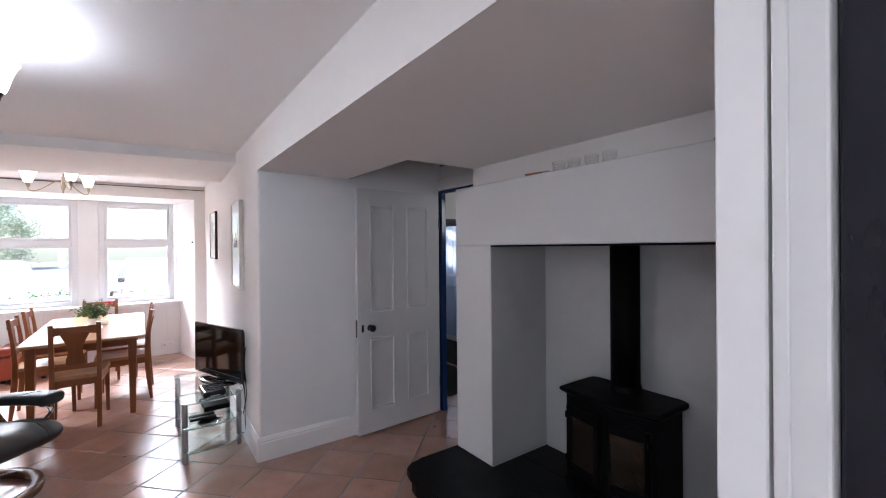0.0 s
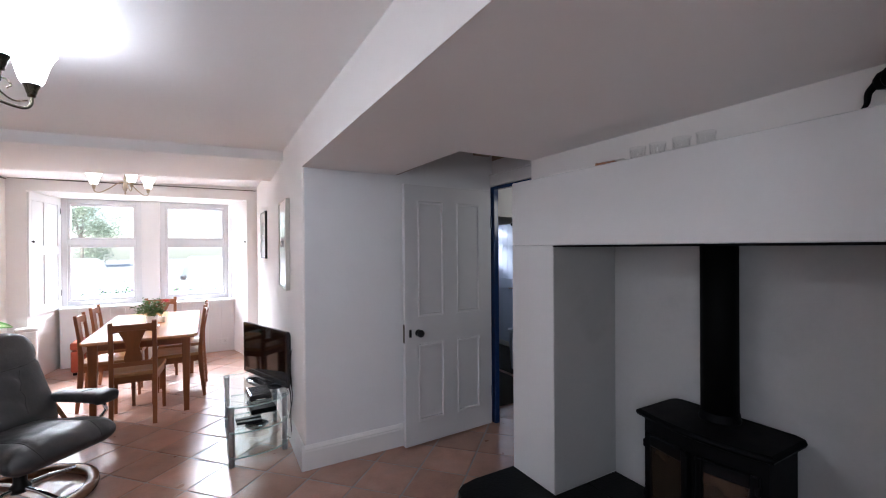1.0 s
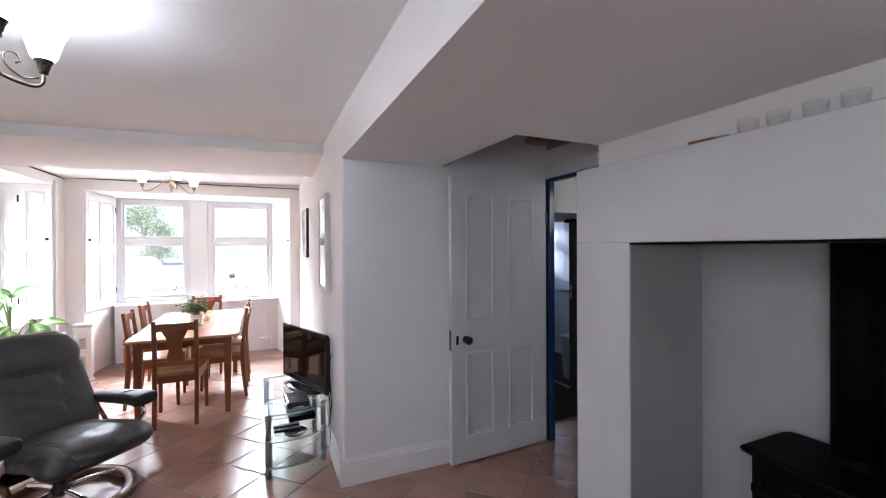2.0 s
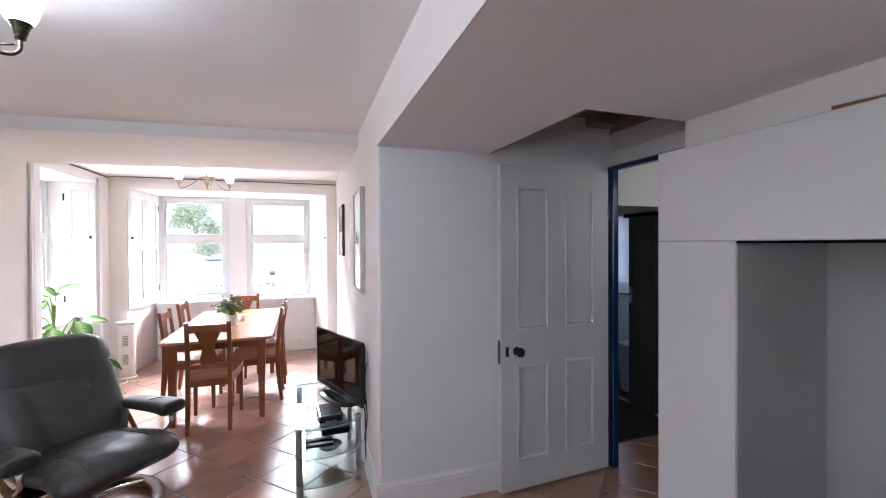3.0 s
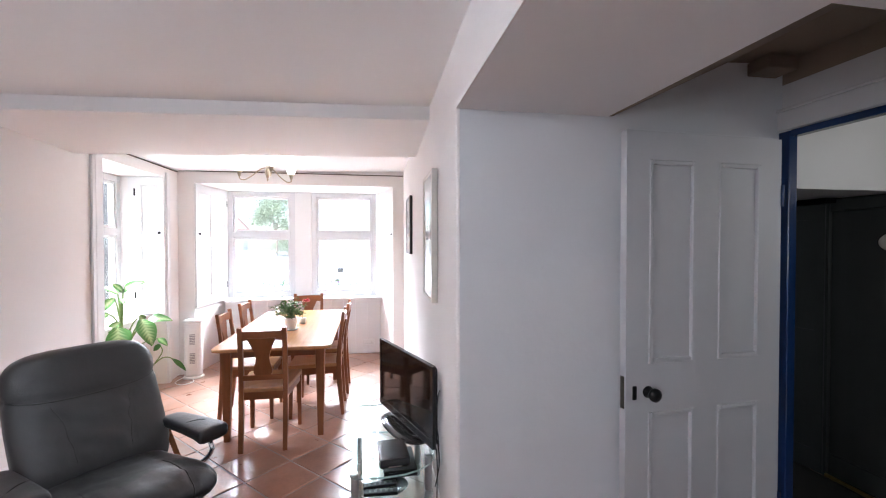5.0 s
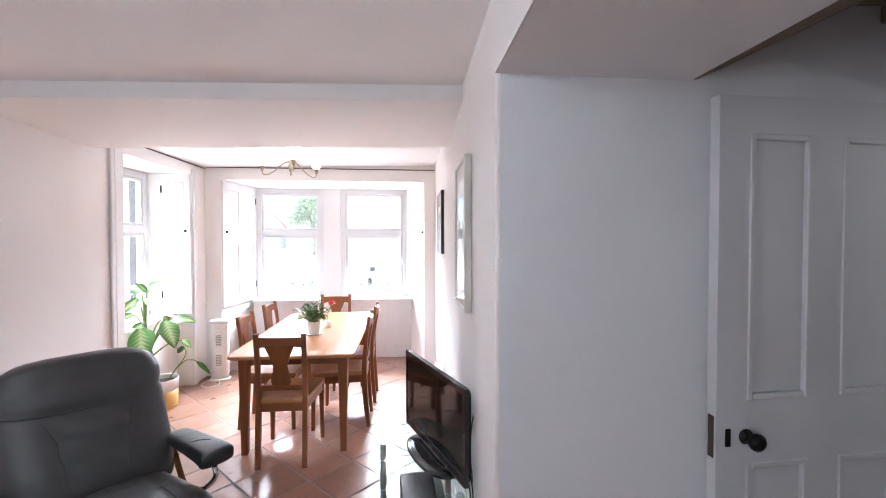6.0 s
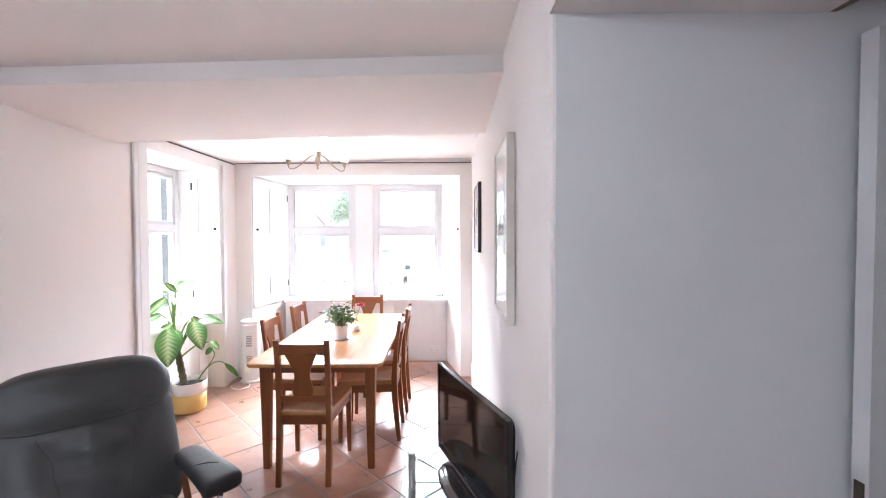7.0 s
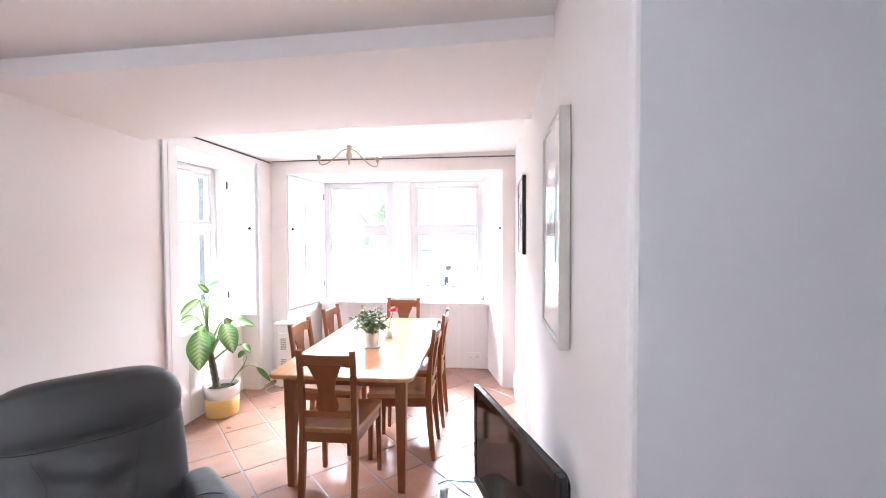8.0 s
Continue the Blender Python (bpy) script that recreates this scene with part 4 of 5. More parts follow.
        part("seam", tube([(x, 0.10 + 0.9 * x * side, 0.566 - 5.0 * x * x) for x in (-0.058, -0.03, 0.0, 0.03, 0.058)], 0.0022, 6), SEAM, arm)
        part("arm_bracket", tube([(0.350 * side, 0.20, 0.485), (0.350 * side, 0.225, 0.44), (0.335 * side, 0.18, 0.38), (0.315 * side, 0.08, 0.32)], 0.012, 10), CHROME, a, "curved chrome bracket", True)
        part("side_frame", add_loft(bmesh.new(), [ring_points(p, (1, 0, 0), (0, -0.6, 0.8), 0.014, 0.030, 6.0, 12) for p in
             smooth_line([(0.322 * side, -0.20, 0.48), (0.320 * side, -0.13, 0.41), (0.312 * side, -0.02, 0.32), (0.295 * side, 0.14, 0.26)], 5)]), PALE_WOOD, a, "bent wooden side frame", True)
    ring = bmesh.new()
    rows = []
    for i in range(49):
        t = 2 * math.pi * i / 48
        c = Vector((0.335 * math.cos(t), 0.335 * math.sin(t) + 0.02, 0.028))
        out = Vector((math.cos(t), math.sin(t), 0))
        rows.append(ring_points(c, out, (0, 0, 1), 0.034, 0.026, 4.0, 12))
    add_loft(ring, rows, False)
    bmesh.ops.remove_doubles(ring, verts=ring.verts, dist=0.0005)
    part("base_ring", ring, PALE_WOOD, a, "round bentwood base ring", True)
    part("base_arm", tube([(-0.30, 0.02, 0.055), (-0.12, 0.02, 0.085), (0.12, 0.02, 0.085), (0.30, 0.02, 0.055)], 0.014, 10), CHROME, a, "chrome base bar", True)
    part("base_arm", tube([(0.0, -0.28, 0.055), (0.0, -0.10, 0.085), (0.0, 0.13, 0.085), (0.0, 0.32, 0.055)], 0.014, 10), CHROME, a, "chrome base bar", True)
    part("column", turned([(0.05, 0.07), (0.05, 0.10), (0.032, 0.12), (0.032, 0.24), (0.10, 0.26), (0.10, 0.275)], (0, 0.02, 0), 20), DARK_METAL, a, smooth=True)
    part("tilt_frame", box(-0.30, 0.30, -0.06, 0.10, 0.262, 0.292, 0.006), DARK_METAL, a)
    return a


armchair(pose(0.065, 6.605, 0, 0, 0, -132))


# ---- television on its glass stand ----
def tv_stand():
    s = thing("tv_stand", pose(0, 0, 0), "three-tier clear glass television stand with silver tubes", "tv stand")
    shape = [(1.175, 6.395), (1.179, 6.369), (1.192, 6.349), (1.212, 6.337), (1.24, 6.332), (1.34, 6.328), (1.43, 6.337), (1.50, 6.363), (1.555, 6.405), (1.590, 6.46), (1.600, 7.10), (1.47, 7.20), (1.21, 7.20), (1.175, 7.17)]
    for z, k in ((0.420, 1.0), (0.240, 0.97), (0.070, 0.97)):
        outline = [(1.39 + (x - 1.39) * k, 6.77 + (y - 6.77) * k) for x, y in shape]
        shelf = part("shelf", prism(outline, z, z + 0.008), STAND_GLASS, s, "clear glass shelf")
        edge = [Vector((x, y, z + 0.004)) for x, y in outline]
        rim_edge = bmesh.new()
        for p, q in zip(edge, edge[1:] + edge[:1]):
            way = (q - p).normalized()
            out = Vector((way.y, -way.x, 0))
            add_loft(rim_edge, [[c + out * 0.0005 + Vector((0, 0, -0.004)), c + out * 0.0015 + Vector((0, 0, -0.004)), c + out * 0.0015 + Vector((0, 0, 0.004)), c + out * 0.0005 + Vector((0, 0, 0.004))] for c in (p, q)])
        part("shelf_edge", rim_edge, GLASS_EDGE, shelf, "green polished glass edge")
    for x, y in ((1.202, 6.392), (1.202, 7.150), (1.565, 6.500), (1.572, 7.08)):
        for z0, z1 in ((0.0, 0.0695), (0.0785, 0.2395), (0.2485, 0.4195)):
            part("tube", turned([(0.018, z0), (0.0195, z0 + 0.003), (0.0195, z1 - 0.003), (0.018, z1)], (x, y, 0), 16), STEEL, s, "silver metal tube", True)
    return s


def television():
    far, near = Vector((1.338, 7.16, 0)), Vector((1.588, 6.475, 0))
    along = (near - far).normalized()
    turn = math.degrees(math.atan2(along.y, along.x))
    tv = thing("television", pose(far.x, far.y, 0.4285, 0, 0, turn), "black flat screen television on an oval foot", "television")
    w, z0, z1 = (near - far).length, 0.028, 0.452
    part("screen", box(0.028, w - 0.028, -0.0035, 0.004, z0 + 0.045, z1 - 0.028), SCREEN, tv, "dark glossy screen")
    bezel = bmesh.new()
    for a0, a1, b0, b1 in ((0, 0.028, z0, z1), (w - 0.028, w, z0, z1), (0.028, w - 0.028, z0, z0 + 0.045), (0.028, w - 0.028, z1 - 0.028, z1)):
        add_box(bezel, a0, a1, -0.006, 0.016, b0, b1, 0.002)
    part("bezel", bezel, TV_BLACK, tv)
    part("trim_strip", box(0.01, w - 0.01, -0.0078, -0.0055, z0 + 0.002, z0 + 0.007), CHROME, tv, "thin silver strip")
    back = add_loft(bmesh.new(), [[Vector((x, y, z)) for x, z in rounded_outline(0.005 + d, w - 0.005 - d, z0 + 0.005 + d * 0.7, z1 - 0.005 - d * 0.7, 0.03)]
                                  for y, d in ((0.016, 0.0), (0.028, 0.003), (0.036, 0.020), (0.046, 0.034), (0.056, 0.080))])
    part("back_case", back, TV_BACK, tv)
    part("neck", box(w / 2 - 0.05, w / 2 + 0.05, 0.020, 0.05, 0.012, 0.10, 0.006), TV_BLACK, tv)
    foot = add_loft(bmesh.new(), [ring_points((w / 2, 0.015, z), (1, 0, 0), (0, 1, 0), 0.235 * k, 0.115 * k, 2.3, 32) for z, k in ((0.0, 0.99), (0.008, 1.0), (0.014, 0.96), (0.018, 0.6))])
    part("foot", foot, TV_BLACK, tv, smooth=True)
    part("badge", box(w / 2 - 0.02, w / 2 + 0.02, -0.0075, -0.0055, z0 + 0.018, z0 + 0.026), CHROME, tv)
    return tv


tv_stand()
television()
box_top = thing("set_top_box", pose(1.384, 6.490, 0.4285, 0, 0, 3), "small black set-top box on the glass stand", "set-top box")
part("case", box(-0.075, 0.075, -0.11, 0.11, 0.004, 0.048, 0.014, 3), BOX_GREY, box_top)
for x in (-0.055, 0.055):
    for y in (-0.09, 0.09):
        part("foot", turned([(0.008, 0.0), (0.008, 0.004)], (x, y, 0), 10), RUBBER, box_top)
part("display", box(-0.077, -0.0755, -0.05, 0.02, 0.018, 0.032), SCREEN, box_top)
part("light_bar", box(-0.03, 0.03, -0.1115, -0.1105, 0.012, 0.017), CHROME, box_top)
player = thing("disc_player", pose(1.43, 6.745, 0.2485, 0, 0, 2), "slim black disc player on the middle shelf", "disc player")
part("case", box(-0.09, 0.09, -0.13, 0.13, 0.004, 0.042, 0.005), TV_BACK, player)
part("tray", box(-0.092, -0.0905, -0.07, 0.07, 0.022, 0.032, 0.0005), TV_BLACK, player)
for y in (0.12, 0.15):
    part("button", turned([(0.006, 0.0), (0.006, 0.003), (0.001, 0.004)], n=10), CHROME, player, m=pose(-0.0905, y - 0.03, 0.022, 0, -90, 0))
for name, m in (("remote_control", pose(1.325, 6.495, 0.2485, 0, 0, 87)), ("remote_control", pose(1.322, 6.562, 0.2485, 0, 0, 93))):
    r = thing(name, m, "slim black remote control on the middle shelf", "remote control", "remotes on the stand")
    part("case", box(-0.021, 0.021, -0.085, 0.085, 0.0, 0.017, 0.004, 2), TV_BACK, r)
    for k in range(5):
        part("key", box(-0.012, 0.012, -0.06 + 0.027 * k, -0.048 + 0.027 * k, 0.0165, 0.0180, 0.0005), CABLE, r)
# dark oval body put in for the television foot's reflection in the glass
bowl = turned([(0.03, 0.0), (0.06, 0.008), (0.085, 0.03), (0.088, 0.034), (0.082, 0.032), (0.055, 0.012), (0.0, 0.008)], n=28)
tagged(part("dish", bowl, TV_BLACK, smooth=True, m=pose(1.40, 6.80, 0.0785)), "shallow black dish on the lowest shelf, in place of a reflection", "dish")
for pts in ([(1.640, 6.60, 0.72), (1.618, 6.52, 0.70), (1.606, 6.50, 0.60), (1.622, 6.54, 0.50), (1.632, 6.58, 0.42)],
            [(1.60, 6.62, 0.55), (1.62, 6.54, 0.46), (1.625, 6.52, 0.36), (1.615, 6.56, 0.24), (1.625, 6.66, 0.16)],
            [(1.50, 6.66, 0.455), (1.57, 6.60, 0.455), (1.61, 6.55, 0.44), (1.622, 6.56, 0.30)],
            [(1.60, 6.72, 0.52), (1.625, 6.60, 0.36), (1.61, 6.50, 0.20), (1.62, 6.56, 0.05), (1.60, 6.72, 0.012)]):
    tagged(part("cable", tube(pts, 0.0032, 6), CABLE, smooth=True), "thin black cable behind the television", "cable", "television cables")


def socket(name, m, label, plugs=0):
    s = thing(name, m, label, "socket")
    part("plate", box(-0.073, 0.073, -0.009, 0.0, -0.043, 0.043, 0.004, 2), PLASTIC, s)
    for x in (-0.036, 0.036):
        part("switch", box(x - 0.007 + 0.018, x + 0.007 + 0.018, -0.012, -0.008, 0.018, 0.034, 0.002), PLASTIC, s)
        for dx, dz, w, h in ((0, 0.004, 0.004, 0.010), (-0.011, -0.014, 0.009, 0.004), (0.011, -0.014, 0.009, 0.004)):
            part("slot", box(x + dx - w / 2, x + dx + w / 2, -0.0096, -0.0086, dz - h / 2, dz + h / 2), CABLE, s)
    for k in range(plugs):
        x = -0.036 + 0.072 * k
        part("plug", box(x - 0.024, x + 0.024, -0.045, -0.010, -0.032, 0.014, 0.008, 2), PLASTIC, s, "white plug")
    return s


socket("wall_socket", pose(1.247, 10.136, 0.150), "white double wall socket on the boarding")
socket("wall_socket", pose(1.6345, 6.57, 0.40, 0, 0, 89.3), "white double wall socket behind the television", 2)
socket("wall_socket", pose(1.659, 8.40, 0.36, 0, 0, 89.3), "white double wall socket on the cream wall")


# ---- pictures ----
def picture(m, w, h, bar_w, depth, rim, label, marks):
    """A framed print on a wall; it hangs in x and z and looks along -y."""
    p = thing("framed_picture", m, label, "picture", "pictures on the wall")
    for a0, a1, b0, b1 in ((0, bar_w, 0, h), (w - bar_w, w, 0, h), (bar_w, w - bar_w, 0, bar_w), (bar_w, w - bar_w, h - bar_w, h)):
        part("picture_frame", box(a0, a1, -depth, 0.0, b0, b1, 0.003), rim, p)
    part("mount", box(bar_w, w - bar_w, -depth * 0.80, -depth * 0.3, bar_w, h - bar_w), MOUNT, p, "white mount")
    iw, ih = w * 0.5, h * 0.42
    part("print", box(w / 2 - iw / 2, w / 2 + iw / 2, -depth * 0.80 - 0.002, -depth * 0.80 - 0.0005, h * 0.56 - ih / 2, h * 0.56 + ih / 2), PICTURE_GLASS, p, "faint pale print")
    for k in range(marks):
        x = w / 2 - iw * 0.36 + iw * 0.72 * k / max(1, marks - 1)
        hh = ih * (0.16 + 0.12 * ((k * 7) % 3))
        part("ink_mark", box(x - iw * 0.06, x + iw * 0.06, -depth * 0.80 - 0.003, -depth * 0.80 - 0.0022, h * 0.47, h * 0.47 + hh), INK, p)
    return p


wall_lean = math.degrees(math.atan2(9.57 - 6.12, 1.676 - 1.631))
picture(pose(1.6415, 7.050, 1.178, 0, 0, wall_lean - 180), 0.415, 0.732, 0.019, 0.034, SILVER_FRAME, "tall print in a silver-grey frame on the cream wall", 5)
picture(pose(1.664, 8.76, 1.398, 0, 0, wall_lean - 180), 0.505, 0.545, 0.020, 0.026, BLACK_FRAME, "print in a thin black frame on the cream wall", 4)


# ---- chandeliers ----
def shade_bell(scale=1.0):
    shape = [(0.026, 0.0), (0.034, 0.014), (0.041, 0.040), (0.049, 0.070), (0.058, 0.094), (0.067, 0.110), (0.070, 0.115),
             (0.066, 0.114), (0.055, 0.093), (0.046, 0.070), (0.037, 0.040), (0.022, 0.006)]
    return turned([(r * scale, z * scale) for r, z in shape], n=36)


def chandelier(centre, ceiling_z, cup_z, radius, angles, shade, label, metal, size=1.0, curls=True):
    cx, cy = centre
    c = thing("chandelier", pose(cx, cy, 0), label, "ceiling light", "ceiling lights")
    part("ceiling_rose", turned([(0.055 * size, ceiling_z - 0.004), (0.055 * size, ceiling_z - 0.014), (0.030 * size, ceiling_z - 0.034), (0.008, ceiling_z - 0.040)], n=28), CERAMIC, c, "white ceiling rose", True)
    mid = cup_z - 0.01
    part("stem", turned([(0.007, ceiling_z - 0.036), (0.007, mid + 0.10), (0.016, mid + 0.085), (0.009, mid + 0.06), (0.020 * size, mid + 0.03), (0.024 * size, mid + 0.0),
                         (0.014, mid - 0.03), (0.006, mid - 0.045), (0.010, mid - 0.058), (0.001, mid - 0.072)], n=20), metal, c, smooth=True)
    for a in angles:
        u = Vector((math.cos(radians(a)), math.sin(radians(a)), 0))
        place = [(0.015, mid + 0.01), (0.09, mid + 0.0), (0.55 * radius, mid - 0.050), (0.86 * radius, mid - 0.066), (0.985 * radius, mid - 0.050), (radius, mid - 0.016)]
        if not curls:
            place = [(0.012, mid + 0.055), (0.25 * radius, mid + 0.040), (0.55 * radius, mid - 0.02), (0.82 * radius, mid - 0.055), (0.98 * radius, mid - 0.045), (radius, mid - 0.012)]
        part("arm", tube([u * r + Vector((0, 0, z)) for r, z in place], 0.0055 * size, 8), metal, c, "slim curved metal arm", True)
        if curls:
            curl = [(0.95 * radius, mid - 0.036), (0.78 * radius, mid - 0.046), (0.62 * radius, mid - 0.02), (0.60 * radius, mid + 0.012), (0.70 * radius, mid + 0.022),
                    (0.76 * radius, mid + 0.004), (0.71 * radius, mid - 0.008)]
            part("scroll", tube([u * r + Vector((0, 0, z)) for r, z in curl], 0.003, 6), metal, c, "thin wire scroll", True)
        holder = turned([(0.006, -0.020), (0.012, -0.018), (0.012, -0.008), (0.015, -0.004), (0.018 * size, 0.010), (0.025 * size, 0.024), (0.027 * size, 0.029), (0.018, 0.028)], n=20)
        cup = part("cup", holder, metal, c, smooth=True, m=Matrix.Translation(u * radius + Vector((0, 0, cup_z - 0.012))))
        part("shade", shade_bell(size), shade, cup, "white opal glass bell shade", True, Matrix.Translation((0, 0, 0.026)))
    return c


chandelier((0.346, 5.05), 2.325, 2.086, 0.225, (36, 108, 180, 252, 324), SHADE, "lit bronze chandelier with upturned opal glass shades and wire scrolls", BRONZE)
chandelier((0.335, 8.50), 2.340, 2.158, 0.265, (-71, 49, 169), SHADE_FAR, "small brass chandelier with upturned white glass shades", DULL_BRASS, 0.98, False)

# ---- wood stove, flue and things on the ledge ----
def stove():
    s = thing("wood_stove", pose(3.045, 4.202, 0.142), "black cast iron stove with two glazed doors and a bowed front", "stove")

    def bowed(half, front, back, k=9):
        r = 0.035
        pts = [(back - r, -half), (back - 0.3 * r, -half + 0.3 * r), (back, -half + r), (back, half - r), (back - 0.3 * r, half - 0.3 * r), (back - r, half)]
        for i in range(k + 1):
            y = half - 2 * half * i / k
            pts.append((-front - 0.045 * math.cos(math.pi / 2 * y / half) ** 0.8, y))
        return pts

    def layer(rows):
        return add_loft(bmesh.new(), [[Vector((x, y, z)) for x, y in bowed(h, f, b)] for h, f, b, z in rows])

    part("plinth", layer([(0.262, 0.125, 0.165, 0.0), (0.262, 0.125, 0.165, 0.055), (0.252, 0.118, 0.16, 0.07)]), IRON, s)
    part("body", layer([(0.260, 0.116, 0.16, 0.07), (0.260, 0.116, 0.16, 0.535)]), IRON, s)
    part("top_plate", layer([(0.270, 0.122, 0.165, 0.535), (0.284, 0.140, 0.170, 0.544), (0.289, 0.145, 0.172, 0.556), (0.285, 0.141, 0.170, 0.566), (0.274, 0.132, 0.165, 0.571)]), IRON, s)
    part("ash_lip", layer([(0.225, 0.150, -0.10, 0.060), (0.235, 0.165, -0.10, 0.072), (0.235, 0.165, -0.10, 0.084)]), IRON, s)
    for side in (-1, 1):
        y0, y1 = (0.012, 0.236) if side > 0 else (-0.236, -0.012)

        def front_x(y):
            return -0.1165 - 0.045 * math.cos(math.pi / 2 * y / 0.25) ** 0.8
        a, b = Vector((front_x(y0), y0, 0)), Vector((front_x(y1), y1, 0))
        w = (b - a).length
        turn = math.degrees(math.atan2(b.y - a.y, b.x - a.x))
        d = thing("door", Matrix.Translation((a.x, a.y, 0.115)) @ pose(0, 0, 0, 0, 0, turn), "", "")
        d.parent = s
        leaf = bmesh.new()
        for p in ((0, 0.030, 0, 0.36), (w - 0.030, w, 0, 0.36), (0.030, w - 0.030, 0, 0.055), (0.030, w - 0.030, 0.305, 0.36)):
            add_box(leaf, p[0], p[1], 0.0, 0.026, p[2], p[3], 0.004)
        part("door_frame", leaf, IRON, d)
        part("door_glass", box(0.028, w - 0.028, 0.008, 0.014, 0.053, 0.307), FIREGLASS, d, "smoke-stained stove glass")
        x = w - 0.004 if side > 0 else 0.004
        for z in (0.05, 0.29):
            part("hinge", turned([(0.009, 0.0), (0.011, 0.004), (0.011, 0.03), (0.009, 0.034)], (x, 0.022, z), 12), IRON, d, smooth=True)
    part("handle", tube([(-0.185, -0.02, 0.27), (-0.205, -0.02, 0.26), (-0.210, -0.02, 0.20), (-0.192, -0.02, 0.19)], 0.006, 8), IRON, s, "black iron door handle", True)
    part("air_knob", turned([(0.004, 0.0), (0.004, 0.02), (0.012, 0.024), (0.012, 0.034), (0.002, 0.038)], n=14), CHROME, s, "small bright air control", True, pose(-0.170, -0.05, 0.045, 0, -90, 0))
    return s


stove()
pipe = thing("flue_pipe", pose(3.115, 4.213, 0.7125), "matt black flue pipe rising from the stove", "flue")
part("pipe", turned([(0.076, 0.02), (0.076, 0.80)], n=32), FLUE, pipe, smooth=True)
part("collar", turned([(0.084, 0.0), (0.086, 0.008), (0.082, 0.016), (0.080, 0.036), (0.0765, 0.040)], n=32), IRON, pipe, smooth=True)


def tumbler(y, x=2.792, h=0.056, r=0.036):
    g = turned([(0.0006, 0.0), (r * 0.84, 0.0), (r * 0.90, 0.003), (r, h - 0.001), (r - 0.001, h), (r - 0.003, h - 0.001), (r * 0.86 - 0.003, 0.012), (r * 0.5, 0.009), (0.0006, 0.009)], n=28)
    glass = tagged(part("glass_tumbler", g, TUMBLER_GLASS, smooth=True, m=pose(x, y, 1.9055)), "clear glass tumbler on the chimney ledge", "glass", "glasses on the ledge")
    part("base", turned([(r * 0.80, 0.0012), (r * 0.84, 0.004), (r * 0.80, 0.0075)], n=24), GLASS_EDGE, glass, "thick glass base", True)
    return glass


for y in (4.395, 4.298, 4.192, 4.094):
    tumbler(y)
tray = thing("coaster_stack", pose(2.79, 4.55, 1.9055, 0, 0, 12), "small red-brown wooden coasters lying on the chimney ledge", "coaster")
part("coaster", box(-0.045, 0.045, -0.05, 0.05, 0.0, 0.014, 0.002), WOOD_X, tray)
part("card", box(-0.04, 0.05, -0.09, 0.00, 0.0145, 0.0175, 0.0005), SIGN_WHITE, tray)

# elephant ornament: one plain dark body
ele = bmesh.new()
add_loft(ele, [ring_points((0, y, z), (1, 0, 0), (0, 0, 1), w, h, 2.2, 16) for y, z, w, h in
               ((-0.080, 0.080, 0.014, 0.020), (-0.070, 0.082, 0.030, 0.040), (-0.03, 0.084, 0.038, 0.048), (0.02, 0.086, 0.036, 0.046), (0.05, 0.088, 0.028, 0.036),
                (0.075, 0.094, 0.026, 0.034), (0.098, 0.092, 0.020, 0.026), (0.108, 0.088, 0.010, 0.014))])
for x in (-0.018, 0.018):
    for y in (-0.055, 0.04):
        add_tube(ele, [(x, y, 0.07), (x, y + 0.002, 0.035), (x, y, 0.0)], (0.016, 0.0125), 10, 3)
add_tube(ele, [(0, 0.100, 0.085), (0, 0.118, 0.062), (0, 0.122, 0.030), (0, 0.132, 0.012)], (0.013, 0.006), 10, 4)
add_tube(ele, [(0, -0.082, 0.09), (0, -0.094, 0.06), (0, -0.092, 0.035)], 0.003, 6, 4)
for x in (-1, 1):
    add_loft(ele, [ring_points((x * (0.024 + d), 0.062, 0.095), (0, 1, 0), (0, 0, 1), 0.026 * k, 0.034 * k, 2.0, 14) for d, k in ((0.0, 1.0), (0.006, 0.95), (0.010, 0.6))])
tagged(part("elephant_ornament", ele, IRON, smooth=True, m=pose(2.80, 3.52, 1.9055, 0, 0, 4) @ Matrix.Diagonal((0.92, 0.92, 0.92, 1))), "black elephant ornament on the chimney ledge", "ornament")

# ---- dining corner: tower heater, plants, red chest ----
heater = thing("tower_heater", pose(-0.685, 9.455, 0, 0, 0, 12), "white tower heater with grey grilles on an oval foot", "heater")
part("foot", add_loft(bmesh.new(), [ring_points((0, 0, z), (1, 0, 0), (0, 1, 0), 0.105 * k, 0.085 * k, 2.4, 28) for z, k in ((0.0, 1.0), (0.012, 1.0), (0.022, 0.9))]), PLASTIC, heater, smooth=True)
part("body", add_loft(bmesh.new(), [ring_points((0, 0, z), (1, 0, 0), (0, 1, 0), 0.088 * k, 0.066 * k, 3.2, 28) for z, k in ((0.022, 0.96), (0.05, 1.0), (0.60, 1.0), (0.615, 0.98))]), PLASTIC, heater, smooth=True)
part("cap", add_loft(bmesh.new(), [ring_points((0, 0, z), (1, 0, 0), (0, 1, 0), 0.100 * k, 0.074 * k, 2.6, 28) for z, k in ((0.615, 0.92), (0.628, 1.0), (0.645, 0.98), (0.652, 0.8))]), PLASTIC, heater, smooth=True)
part("front_panel", box(-0.048, 0.048, -0.073, -0.066, 0.11, 0.55, 0.004), PLASTIC, heater)
